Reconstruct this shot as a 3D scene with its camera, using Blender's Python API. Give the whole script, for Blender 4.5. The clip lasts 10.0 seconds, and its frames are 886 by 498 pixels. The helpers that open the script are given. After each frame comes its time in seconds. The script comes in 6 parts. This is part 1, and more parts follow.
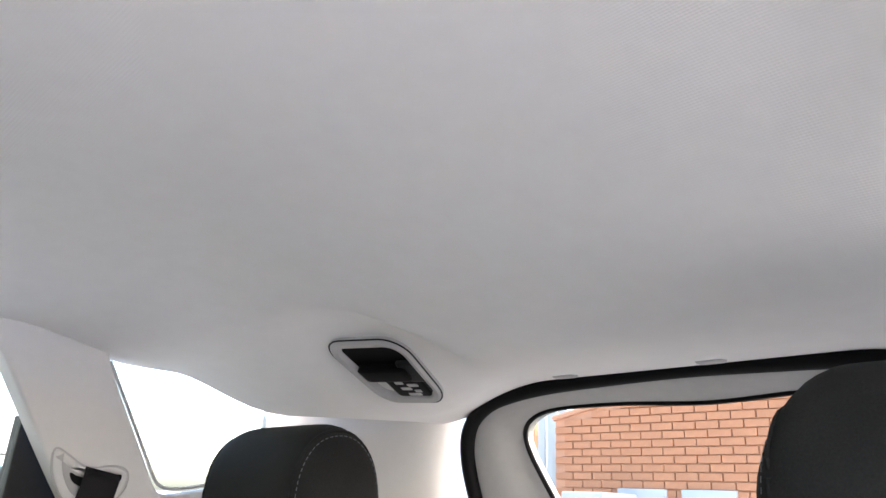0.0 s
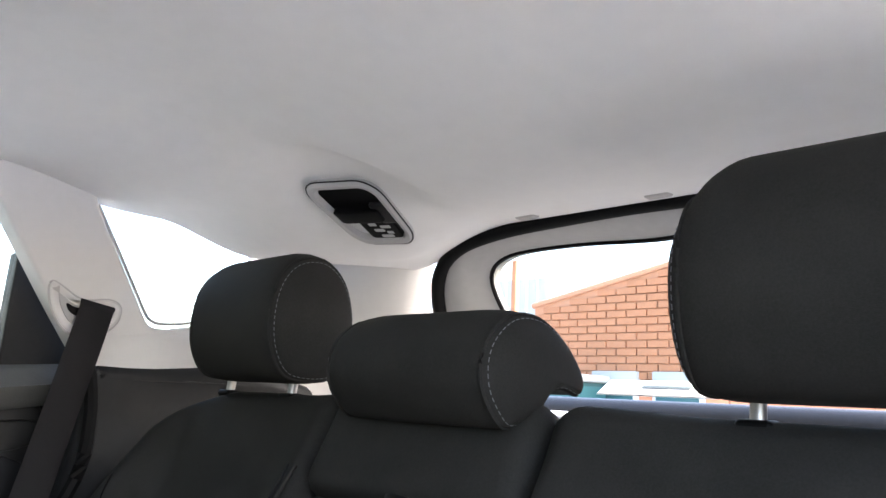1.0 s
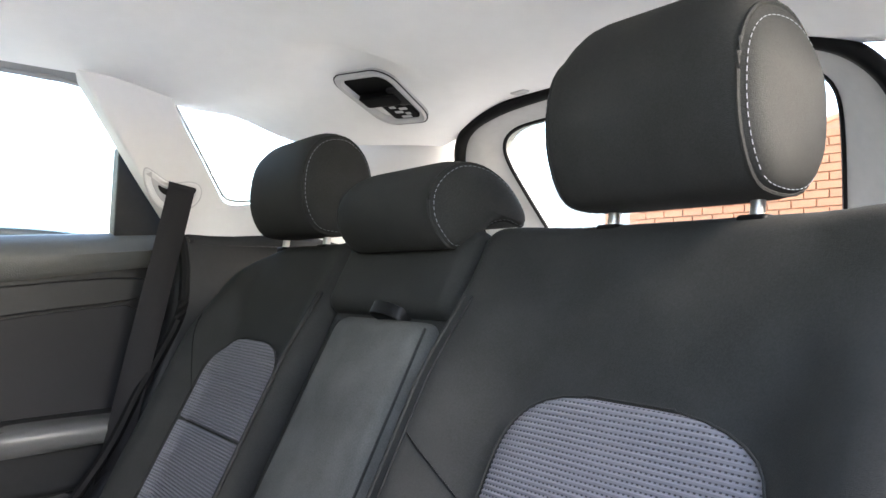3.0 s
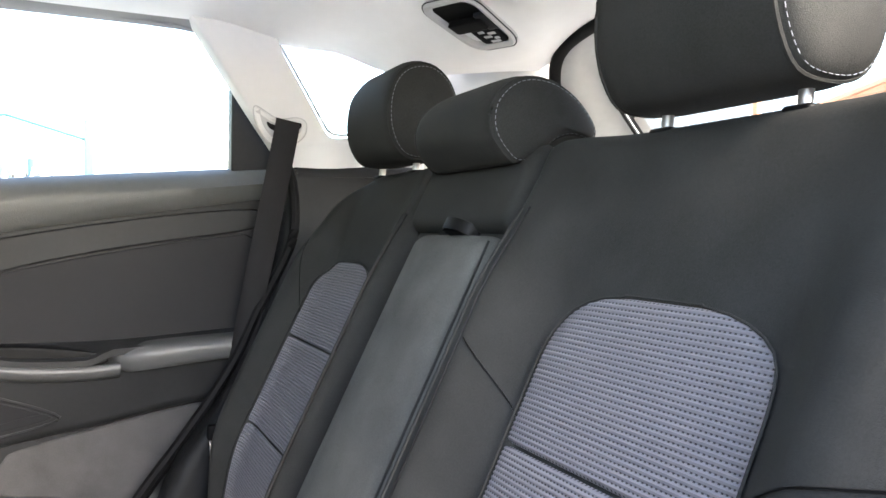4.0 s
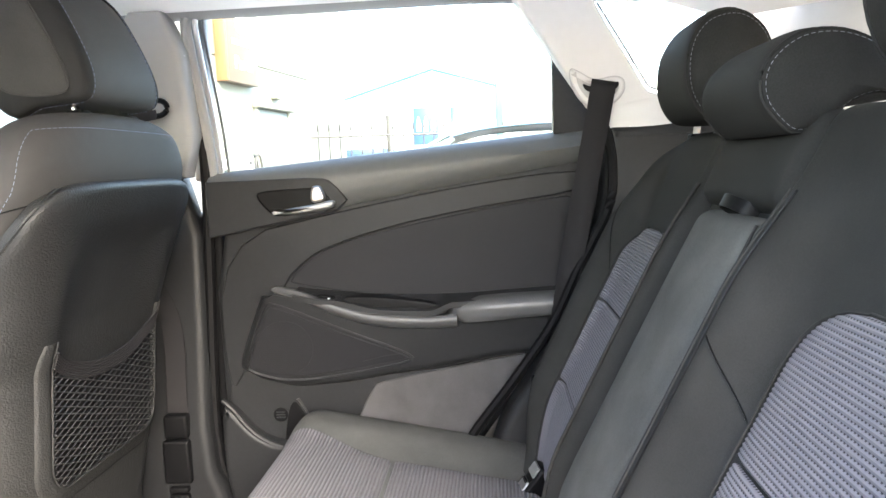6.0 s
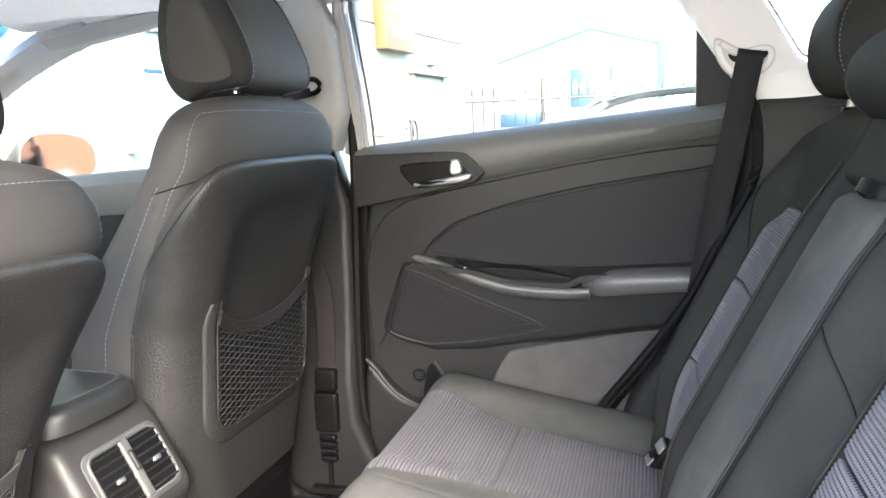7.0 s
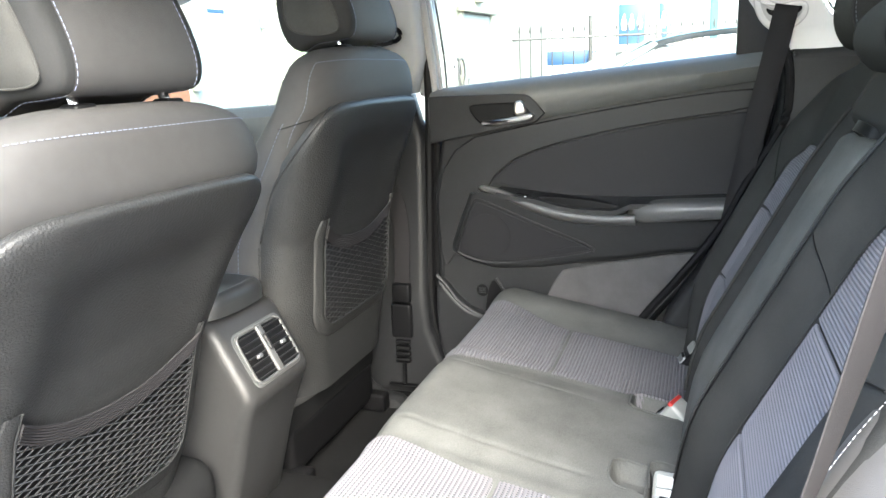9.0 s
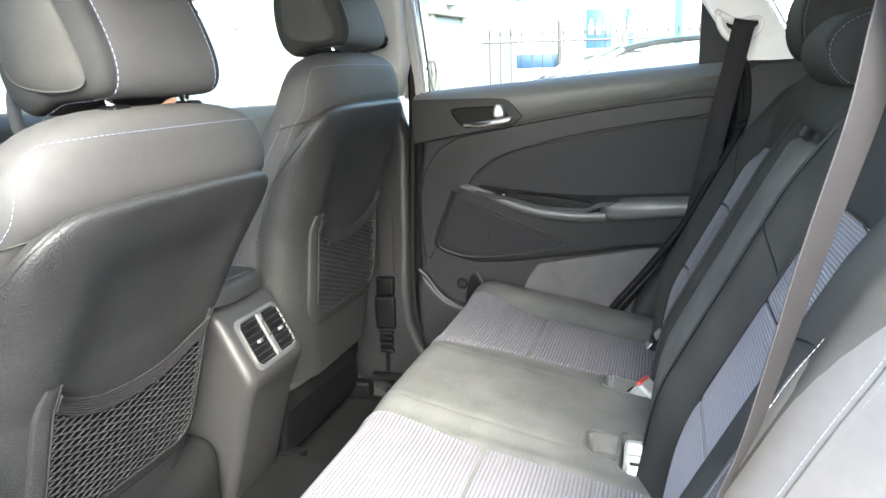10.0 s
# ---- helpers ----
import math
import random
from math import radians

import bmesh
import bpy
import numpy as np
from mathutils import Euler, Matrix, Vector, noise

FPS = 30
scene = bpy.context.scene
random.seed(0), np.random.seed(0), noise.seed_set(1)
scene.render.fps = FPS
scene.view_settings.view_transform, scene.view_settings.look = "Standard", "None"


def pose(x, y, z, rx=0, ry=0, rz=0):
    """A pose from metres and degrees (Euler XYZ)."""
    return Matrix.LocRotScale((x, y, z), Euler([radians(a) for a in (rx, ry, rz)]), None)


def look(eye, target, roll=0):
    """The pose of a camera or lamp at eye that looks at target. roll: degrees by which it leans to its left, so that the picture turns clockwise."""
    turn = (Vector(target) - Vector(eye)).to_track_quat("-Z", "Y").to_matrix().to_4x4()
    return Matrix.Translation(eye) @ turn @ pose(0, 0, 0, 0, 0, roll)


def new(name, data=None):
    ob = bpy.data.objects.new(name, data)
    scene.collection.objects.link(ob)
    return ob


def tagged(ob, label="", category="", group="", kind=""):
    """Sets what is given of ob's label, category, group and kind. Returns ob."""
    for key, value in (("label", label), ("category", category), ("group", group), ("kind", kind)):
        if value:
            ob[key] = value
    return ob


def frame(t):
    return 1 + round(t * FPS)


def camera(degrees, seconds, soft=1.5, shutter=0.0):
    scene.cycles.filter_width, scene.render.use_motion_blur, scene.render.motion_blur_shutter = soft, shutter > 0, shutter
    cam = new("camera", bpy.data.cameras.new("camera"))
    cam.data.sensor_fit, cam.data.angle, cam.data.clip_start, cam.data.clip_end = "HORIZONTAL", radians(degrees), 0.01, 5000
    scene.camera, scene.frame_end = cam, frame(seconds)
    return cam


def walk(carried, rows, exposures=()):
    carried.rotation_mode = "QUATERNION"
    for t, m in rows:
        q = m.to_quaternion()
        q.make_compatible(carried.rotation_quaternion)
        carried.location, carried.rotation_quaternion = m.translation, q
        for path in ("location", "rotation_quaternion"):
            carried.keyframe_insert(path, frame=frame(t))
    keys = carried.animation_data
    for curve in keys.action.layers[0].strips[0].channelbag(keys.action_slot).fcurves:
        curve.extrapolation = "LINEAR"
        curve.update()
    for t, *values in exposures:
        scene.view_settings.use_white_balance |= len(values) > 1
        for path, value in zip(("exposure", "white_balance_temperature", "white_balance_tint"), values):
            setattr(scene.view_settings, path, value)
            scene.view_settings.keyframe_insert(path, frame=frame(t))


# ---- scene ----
cam = camera(61.8, 10.0)
PATH = [
    (0, (0.449, 0.544, 1.385), (-0.914, 1.858, 2.031), 2.6),
    (0.5, (0.47, 0.527, 1.337), (-0.887, 1.91, 1.833), 2.4),
    (1, (0.496, 0.534, 1.297), (-0.881, 1.934, 1.678), 2.6),
    (1.5, (0.537, 0.548, 1.264), (-0.871, 1.93, 1.589), 2.9),
    (2, (0.596, 0.53, 1.244), (-0.839, 1.9, 1.5), 2.7),
    (2.2, (0.64, 0.532, 1.238), (-0.833, 1.867, 1.463), 2.2),
    (3.3, (0.776, 0.514, 1.217), (-0.865, 1.657, 1.263), 0.8),
    (3.5, (0.789, 0.531, 1.207), (-0.896, 1.608, 1.225), 0.7),
    (4, (0.821, 0.58, 1.193), (-0.969, 1.469, 1.134), -0.0),
    (4.5, (0.824, 0.635, 1.19), (-1.061, 1.293, 1.066), -0.8),
    (5, (0.825, 0.678, 1.204), (-1.127, 1.08, 1.033), -1.4),
    (5.5, (0.837, 0.713, 1.23), (-1.15, 0.838, 1.032), -2.0),
    (6, (0.856, 0.739, 1.25), (-1.127, 0.596, 1.03), -2.5),
    (6.2, (0.866, 0.746, 1.254), (-1.107, 0.506, 1.026), -2.6),
    (7.3, (0.911, 0.792, 1.277), (-0.963, 0.177, 0.95), -3.0),
    (7.5, (0.937, 0.784, 1.28), (-0.926, 0.144, 0.937), -3.2),
    (8, (1.01, 0.77, 1.286), (-0.83, 0.093, 0.892), -3.0),
    (8.5, (1.075, 0.783, 1.293), (-0.757, 0.109, 0.861), -2.8),
    (9, (1.15, 0.801, 1.29), (-0.685, 0.149, 0.836), -2.6),
    (9.5, (1.208, 0.8, 1.295), (-0.639, 0.189, 0.83), -2.3),
    (10, (1.269, 0.799, 1.3), (-0.593, 0.229, 0.846), -1.9),
]
walk(cam, [(t, look(eye, target, roll)) for t, eye, target, roll in PATH], [(0.0, 3.7, 6700, 13), (1.0, 3.85, 6700, 13), (2.0, 4.1, 6700, 12), (3.5, 4.45, 6800, 9), (5.5, 4.7, 6850, 9), (7.5, 4.6, 6600, 7), (10.0, 4.5, 6350, 3)])

# ---- light ----
world = bpy.data.worlds.new("world")
scene.world = world
world.use_nodes = True
_wn, _wl = world.node_tree.nodes, world.node_tree.links
_sky = _wn.new("ShaderNodeTexSky")
_sky.sky_type = "NISHITA"
_sky.sun_disc = False
_sky.sun_elevation, _sky.sun_rotation = radians(38), radians(62)
_sky.air_density, _sky.dust_density, _sky.ozone_density = 1.0, 3.0, 1.0
_bg = _wn["Background"]
_bg.inputs["Strength"].default_value = 0.15
_wl.new(_sky.outputs["Color"], _bg.inputs["Color"])
_sun = bpy.data.lights.new("sun", "SUN")
_sun.energy, _sun.angle, _sun.color = 1.0, radians(46), (1.0, 0.99, 0.97)
sun = new("sun", _sun)
sun.matrix_world = look((6.5, 3.95, 5.75), (0, 0.5, 0))


# ---- materials ----
def material(name, base, rough=0.6, metal=0.0, vary=0.12, scale=30.0, bump=0.0, bump_scale=600.0, spec=0.5, sheen=0.0, tint=None, stains=0.0):
    """Procedural surface: broad blotches, fine grain and relief, in object space at real size."""
    m = bpy.data.materials.new(name)
    m.use_nodes = True
    n, l = m.node_tree.nodes, m.node_tree.links
    b = n["Principled BSDF"]
    co = n.new("ShaderNodeTexCoord")
    big = n.new("ShaderNodeTexNoise")
    big.inputs["Scale"].default_value, big.inputs["Detail"].default_value = scale * 0.15, 4
    fine = n.new("ShaderNodeTexNoise")
    fine.inputs["Scale"].default_value, fine.inputs["Detail"].default_value = scale * 6, 5
    l.new(co.outputs["Object"], big.inputs["Vector"])
    l.new(co.outputs["Object"], fine.inputs["Vector"])
    mix = n.new("ShaderNodeMix")
    mix.data_type = "FLOAT"
    mix.inputs[0].default_value = 0.45
    l.new(big.outputs["Fac"], mix.inputs[2])
    l.new(fine.outputs["Fac"], mix.inputs[3])
    ramp = n.new("ShaderNodeValToRGB")
    c2 = tint or base
    ramp.color_ramp.elements[0].position, ramp.color_ramp.elements[1].position = 0.3, 0.7
    ramp.color_ramp.elements[0].color = (*[c * (1 - vary) for c in base], 1)
    ramp.color_ramp.elements[1].color = (*[min(1, c * (1 + vary)) for c in c2], 1)
    l.new(mix.outputs[0], ramp.inputs["Fac"])
    l.new(ramp.outputs["Color"], b.inputs["Base Color"])
    rr = n.new("ShaderNodeMapRange")
    rr.inputs["To Min"].default_value, rr.inputs["To Max"].default_value = max(0.02, rough - 0.07), min(1, rough + 0.07)
    l.new(big.outputs["Fac"], rr.inputs["Value"])
    l.new(rr.outputs["Result"], b.inputs["Roughness"])
    b.inputs["Metallic"].default_value = metal
    b.inputs["Specular IOR Level"].default_value = spec
    if sheen:
        b.inputs["Sheen Weight"].default_value, b.inputs["Sheen Roughness"].default_value = sheen, 0.5
    if bump:
        t = n.new("ShaderNodeTexNoise")
        t.inputs["Scale"].default_value, t.inputs["Detail"].default_value = bump_scale, 3
        l.new(co.outputs["Object"], t.inputs["Vector"])
        bp = n.new("ShaderNodeBump")
        bp.inputs["Strength"].default_value, bp.inputs["Distance"].default_value = bump, 0.002
        l.new(t.outputs["Fac"], bp.inputs["Height"])
        l.new(bp.outputs["Normal"], b.inputs["Normal"])
    return m


def weave_on(m, sx, sy, sz, strength=0.5, dist=0.001, dark=0.0):
    """Adds a crossed-thread relief of the given periods (metres; 0: none) to a material."""
    n, l = m.node_tree.nodes, m.node_tree.links
    b = n["Principled BSDF"]
    co = n.new("ShaderNodeTexCoord")
    sep = n.new("ShaderNodeSeparateXYZ")
    l.new(co.outputs["Object"], sep.inputs[0])
    total = None
    for axis, period in (("X", sx), ("Y", sy), ("Z", sz)):
        if not period:
            continue
        mul = n.new("ShaderNodeMath")
        mul.operation = "MULTIPLY"
        mul.inputs[1].default_value = 2 * math.pi / period
        l.new(sep.outputs[axis], mul.inputs[0])
        sn = n.new("ShaderNodeMath")
        sn.operation = "SINE"
        l.new(mul.outputs[0], sn.inputs[0])
        if total is None:
            total = sn
        else:
            ad = n.new("ShaderNodeMath")
            ad.operation = "ADD"
            l.new(total.outputs[0], ad.inputs[0])
            l.new(sn.outputs[0], ad.inputs[1])
            total = ad
    bp = n.new("ShaderNodeBump")
    bp.inputs["Strength"].default_value, bp.inputs["Distance"].default_value = strength, dist
    l.new(total.outputs[0], bp.inputs["Height"])
    l.new(bp.outputs["Normal"], b.inputs["Normal"])
    if dark:
        old = b.inputs["Base Color"].links[0].from_socket
        mr = n.new("ShaderNodeMapRange")
        mr.inputs["From Min"].default_value, mr.inputs["From Max"].default_value = -1.6, 0.4
        mr.inputs["To Min"].default_value, mr.inputs["To Max"].default_value = 1 - dark, 1.0
        l.new(total.outputs[0], mr.inputs["Value"])
        mx = n.new("ShaderNodeVectorMath")
        mx.operation = "SCALE"
        l.new(old, mx.inputs[0])
        l.new(mr.outputs["Result"], mx.inputs["Scale"])
        l.new(mx.outputs[0], b.inputs["Base Color"])
    return m


def glass_material(name, tint=(0.9, 0.95, 0.95)):
    m = bpy.data.materials.new(name)
    m.use_nodes = True
    n, l = m.node_tree.nodes, m.node_tree.links
    n.remove(n["Principled BSDF"])
    tr, gl, mix, fr = (n.new("ShaderNodeBsdfTransparent"), n.new("ShaderNodeBsdfGlossy"), n.new("ShaderNodeMixShader"), n.new("ShaderNodeFresnel"))
    tr.inputs["Color"].default_value = (*tint, 1)
    gl.inputs["Roughness"].default_value = 0.02
    fr.inputs["IOR"].default_value = 1.3
    l.new(fr.outputs[0], mix.inputs[0])
    l.new(tr.outputs[0], mix.inputs[1])
    l.new(gl.outputs[0], mix.inputs[2])
    l.new(mix.outputs[0], n["Material Output"].inputs["Surface"])
    return m


M_HEAD = weave_on(material("headliner_fabric", (0.85, 0.845, 0.835), 0.95, vary=0.03, scale=6, spec=0.1), 0.0026, 0.0026, 0, 0.15, 0.0003)
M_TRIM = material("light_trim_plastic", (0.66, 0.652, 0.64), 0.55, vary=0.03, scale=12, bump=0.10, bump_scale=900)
M_DARK = material("dark_trim_plastic", (0.0160, 0.0165, 0.0178), 0.40, vary=0.18, scale=20, bump=0.25, bump_scale=900, spec=0.2)
M_DOORUP = material("door_upper_plastic", (0.078, 0.080, 0.078), 0.48, vary=0.1, scale=14, bump=0.35, bump_scale=420)
M_INSERT = material("door_insert_vinyl", (0.0145, 0.0145, 0.0165), 0.5, vary=0.08, scale=20, bump=0.2, bump_scale=1200, spec=0.15)
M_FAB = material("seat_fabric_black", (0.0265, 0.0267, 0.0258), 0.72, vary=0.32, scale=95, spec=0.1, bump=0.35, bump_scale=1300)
# backrest cloth lightened for dust and for the light on the cushion's top
M_CUSH = material("cushion_fabric_worn_lit", (0.060, 0.062, 0.060), 0.9, vary=0.28, scale=80, spec=0.12, bump=0.35, bump_scale=1300, tint=(0.072, 0.073, 0.070))
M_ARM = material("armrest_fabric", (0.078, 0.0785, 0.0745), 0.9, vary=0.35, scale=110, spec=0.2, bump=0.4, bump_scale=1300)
M_PAD = material("ribbed_insert_fabric", (0.155, 0.151, 0.166), 0.85, vary=0.08, scale=24, spec=0.2)


def pad_weave(m, row, dash):
    """Rows of small dark stitches between the ribs, by the insert's own metres."""
    n, l = m.node_tree.nodes, m.node_tree.links
    b = n["Principled BSDF"]
    uv = n.new("ShaderNodeUVMap")
    sep = n.new("ShaderNodeSeparateXYZ")
    l.new(uv.outputs[0], sep.inputs[0])

    def wave(axis, period, shift, lo, hi):
        mul = n.new("ShaderNodeMath")
        mul.operation = "MULTIPLY_ADD"
        mul.inputs[1].default_value, mul.inputs[2].default_value = 2 * math.pi / period, shift
        l.new(sep.outputs[axis], mul.inputs[0])
        sn = n.new("ShaderNodeMath")
        sn.operation = "SINE"
        l.new(mul.outputs[0], sn.inputs[0])
        mr = n.new("ShaderNodeMapRange")
        mr.interpolation_type = "SMOOTHSTEP"
        mr.inputs["From Min"].default_value, mr.inputs["From Max"].default_value = lo, hi
        l.new(sn.outputs[0], mr.inputs["Value"])
        return mr.outputs["Result"]
    rows, dots = wave("Y", row, math.pi, 0.3, 0.95), wave("X", dash, 0.0, -0.3, 0.5)
    mm = n.new("ShaderNodeMath")
    mm.operation = "MULTIPLY"
    l.new(rows, mm.inputs[0])
    l.new(dots, mm.inputs[1])
    mr = n.new("ShaderNodeMapRange")
    mr.inputs["To Min"].default_value, mr.inputs["To Max"].default_value = 1.06, 0.22
    l.new(mm.outputs[0], mr.inputs["Value"])
    old = b.inputs["Base Color"].links[0].from_socket
    mx = n.new("ShaderNodeVectorMath")
    mx.operation = "SCALE"
    l.new(old, mx.inputs[0])
    l.new(mr.outputs["Result"], mx.inputs["Scale"])
    l.new(mx.outputs[0], b.inputs["Base Color"])
    bp = n.new("ShaderNodeBump")
    bp.inputs["Strength"].default_value, bp.inputs["Distance"].default_value = 0.5, 0.0012
    inv = n.new("ShaderNodeMath")
    inv.operation = "SUBTRACT"
    inv.inputs[0].default_value = 1.0
    l.new(mm.outputs[0], inv.inputs[1])
    l.new(inv.outputs[0], bp.inputs["Height"])
    l.new(bp.outputs["Normal"], b.inputs["Normal"])
    return m


pad_weave(M_PAD, 0.0048, 0.0047)
# same insert cloth, darkened to offset the strong light on the cushion
M_PADC = material("ribbed_cushion_insert_fabric", (0.096, 0.094, 0.103), 0.85, vary=0.08, scale=24, spec=0.2)
pad_weave(M_PADC, 0.0066, 0.0052)
M_LEATH = material("seat_side_vinyl", (0.034, 0.0333, 0.0333), 0.66, vary=0.14, scale=10, bump=0.3, bump_scale=1400, spec=0.22)
# seat vinyl made paler for the daylight falling on this bolster
M_BOLSTER = material("bolster_vinyl_lit", (0.066, 0.063, 0.062), 0.55, vary=0.12, scale=14, bump=0.25, bump_scale=1400)
M_GUSSET = material("headrest_gusset_cloth", (0.0105, 0.0108, 0.0112), 0.8, vary=0.25, scale=90, spec=0.2, bump=0.3, bump_scale=1300)
M_SHELL = material("seat_shell_plastic", (0.0155, 0.0158, 0.0162), 0.46, vary=0.25, scale=9, bump=0.7, bump_scale=330, spec=0.26)
M_CARPET = material("carpet", (0.0085, 0.0087, 0.0092), 0.98, vary=0.35, scale=60, bump=1.0, bump_scale=900, spec=0.05)
M_CLOTH = material("door_lower_cloth", (0.078, 0.076, 0.077), 0.95, vary=0.28, scale=110, bump=0.8, bump_scale=900, spec=0.1)
M_RUBBER = material("black_rubber", (0.005, 0.005, 0.0055), 0.6, vary=0.1, spec=0.10)
M_BELT = material("belt_webbing", (0.018, 0.0172, 0.0185), 0.55, vary=0.08, scale=50, bump=0.3, bump_scale=1500, spec=0.1)
M_CHROME = material("chrome", (0.8, 0.8, 0.8), 0.12, metal=1.0, vary=0.03)
M_SATIN = material("satin_silver", (0.42, 0.415, 0.41), 0.36, metal=0.9, vary=0.04)
M_SILVER = material("console_silver_plastic", (0.060, 0.061, 0.062), 0.36, vary=0.12, bump=0.1, bump_scale=1200)
# also colours the patches that stand in for shade in hollows
M_BLACK = material("black_plastic_and_shade", (0.0045, 0.0045, 0.005), 0.45, vary=0.1, spec=0.12)
M_NET = material("net_cord", (0.024, 0.024, 0.0255), 0.45, vary=0.2, scale=80, spec=0.2)
M_STITCH = material("pale_stitching", (0.20, 0.21, 0.235), 0.8, vary=0.1)
M_STITCHW = material("white_stitching", (0.22, 0.22, 0.235), 0.8, vary=0.05)
M_BEZEL = material("outlet_bezel_grey", (0.46, 0.455, 0.45), 0.5, vary=0.04)
M_BLADE = material("armrest_blade_plastic", (0.075, 0.075, 0.076), 0.34, vary=0.08, bump=0.1, bump_scale=1200)
M_BLUEST = material("blue_stitching", (0.13, 0.15, 0.22), 0.8, vary=0.1)
M_RED = material("red_button", (0.38, 0.02, 0.015), 0.35, vary=0.05)
M_WHITE = material("white_card", (0.8, 0.8, 0.8), 0.6, vary=0.03)
M_BODY = material("car_body_paint", (0.45, 0.45, 0.45), 0.3, metal=0.5, vary=0.03)
M_GLASS = glass_material("window_glass", (0.60, 0.635, 0.61))
M_TAIL = material("tailgate_trim_grey", (0.40, 0.40, 0.395), 0.6, vary=0.08, scale=10, bump=0.1, bump_scale=900)
# trim grey darkened to hold down sunlight on front pillars, rails and frames
M_TRIMDIM = material("trim_grey_dimmed", (0.25, 0.247, 0.243), 0.6, vary=0.04, scale=10, bump=0.1, bump_scale=900)


# ---- builders ----
from mathutils import geometry


def thing(name, label, category, group="", kind=""):
    return tagged(new(name), label, category, group, kind)


def finish(me, mat, angle=40):
    me.materials.append(mat)
    for p in me.polygons:
        p.use_smooth = True
    me.set_sharp_from_angle(angle=radians(angle))
    return me


def part(name, bm, mat, parent, label="", angle=40):
    """Links a bmesh as one mesh object under a thing or a part."""
    bmesh.ops.recalc_face_normals(bm, faces=bm.faces)
    me = bpy.data.meshes.new(name)
    bm.to_mesh(me)
    bm.free()
    ob = new(name, finish(me, mat, angle))
    ob.parent = parent
    if label:
        ob["label"] = label
    return ob


def single(name, bm, mat, label, category, group="", kind="", angle=40):
    return tagged(part(name, bm, mat, None, "", angle), label, category, group, kind)


def rbox(c, s, r, mid=4, cor=3, fn=None, bm=None):
    """Rounded box round c, of full sizes s; fn bends each point (in local axes)."""
    bm = bm or bmesh.new()
    h = [v / 2 for v in s]
    r = min(r, *[v * 0.999 for v in h])
    ax = []
    for v in h:
        a = [-v + r * (1 - math.cos(math.pi / 2 * k / cor)) * 1.0 for k in range(cor)] if r > 0 else [-v]
        m_ = [-(v - r) + 2 * (v - r) * k / mid for k in range(mid + 1)]
        ax.append([-v + r * k / cor for k in range(cor)] + m_ + [v - r * (cor - 1 - k) / cor for k in range(cor)])
    seen = {}

    def vert(p):
        key = tuple(round(q, 6) for q in p)
        if key not in seen:
            q = Vector([max(-(h[i] - r), min(h[i] - r, p[i])) for i in range(3)])
            d = Vector(p) - q
            # even out the arc over the corner
            d = Vector([math.tan(x / r * math.pi / 4) for x in d])
            o = q + d.normalized() * r
            if fn:
                o = Vector(fn(o))
            seen[key] = bm.verts.new(Vector(c) + o)
        return seen[key]

    for i in range(3):
        j, k = (i + 1) % 3, (i + 2) % 3
        for side in (-1, 1):
            for a in range(len(ax[j]) - 1):
                for b in range(len(ax[k]) - 1):
                    quad = []
                    for u, v in ((a, b), (a + 1, b), (a + 1, b + 1), (a, b + 1)):
                        p = [0, 0, 0]
                        p[i], p[j], p[k] = side * h[i], ax[j][u], ax[k][v]
                        quad.append(vert(p))
                    try:
                        bm.faces.new(quad if side > 0 else quad[::-1])
                    except ValueError:
                        pass
    return bm


def grid(fn, nu, nv, thick=None, bm=None):
    """A sheet fn(u, v), u and v from 0 to 1; thick: offset vector that gives it a back and rim."""
    bm = bm or bmesh.new()
    rows = [[bm.verts.new(fn(i / nu, j / nv)) for j in range(nv + 1)] for i in range(nu + 1)]
    for i in range(nu):
        for j in range(nv):
            bm.faces.new((rows[i][j], rows[i + 1][j], rows[i + 1][j + 1], rows[i][j + 1]))
    if thick is not None:
        t = Vector(thick)
        back = [[bm.verts.new(v.co + t) for v in row] for row in rows]
        for i in range(nu):
            for j in range(nv):
                bm.faces.new((back[i][j], back[i][j + 1], back[i + 1][j + 1], back[i + 1][j]))
        ring = [(i, 0) for i in range(nu)] + [(nu, j) for j in range(nv)] + [(i, nv) for i in range(nu, 0, -1)] + [(0, j) for j in range(nv, 0, -1)]
        for (a, b), (c, d) in zip(ring, ring[1:] + ring[:1]):
            bm.faces.new((rows[a][b], back[a][b], back[c][d], rows[c][d]))
    return bm


def loft(rings, bm=None, caps=True, closed=True):
    """Skin over rings of equal counts of points."""
    bm = bm or bmesh.new()
    vs = [[bm.verts.new(p) for p in ring] for ring in rings]
    n = len(vs[0])
    for a, b in zip(vs, vs[1:]):
        for k in range(n if closed else n - 1):
            bm.faces.new((a[k], a[(k + 1) % n], b[(k + 1) % n], b[k]))
    if caps and closed:
        bm.faces.new(vs[0][::-1])
        bm.faces.new(vs[-1])
    return bm


def smooth_path(pts, n=6, closed=False):
    """Catmull-Rom through the points."""
    P = [Vector(p) for p in pts]
    out = []
    m = len(P)
    for i in range(m if closed else m - 1):
        p0, p1, p2, p3 = (P[(i - 1) % m] if closed or i else P[0] * 2 - P[1]), P[i], P[(i + 1) % m], (P[(i + 2) % m] if closed or i + 2 < m else P[-1] * 2 - P[-2])
        for k in range(n):
            t = k / n
            out.append(0.5 * ((2 * p1) + (p2 - p0) * t + (2 * p0 - 5 * p1 + 4 * p2 - p3) * t * t + (3 * p1 - p0 - 3 * p2 + p3) * t ** 3))
    if not closed:
        out.append(P[-1])
    return out


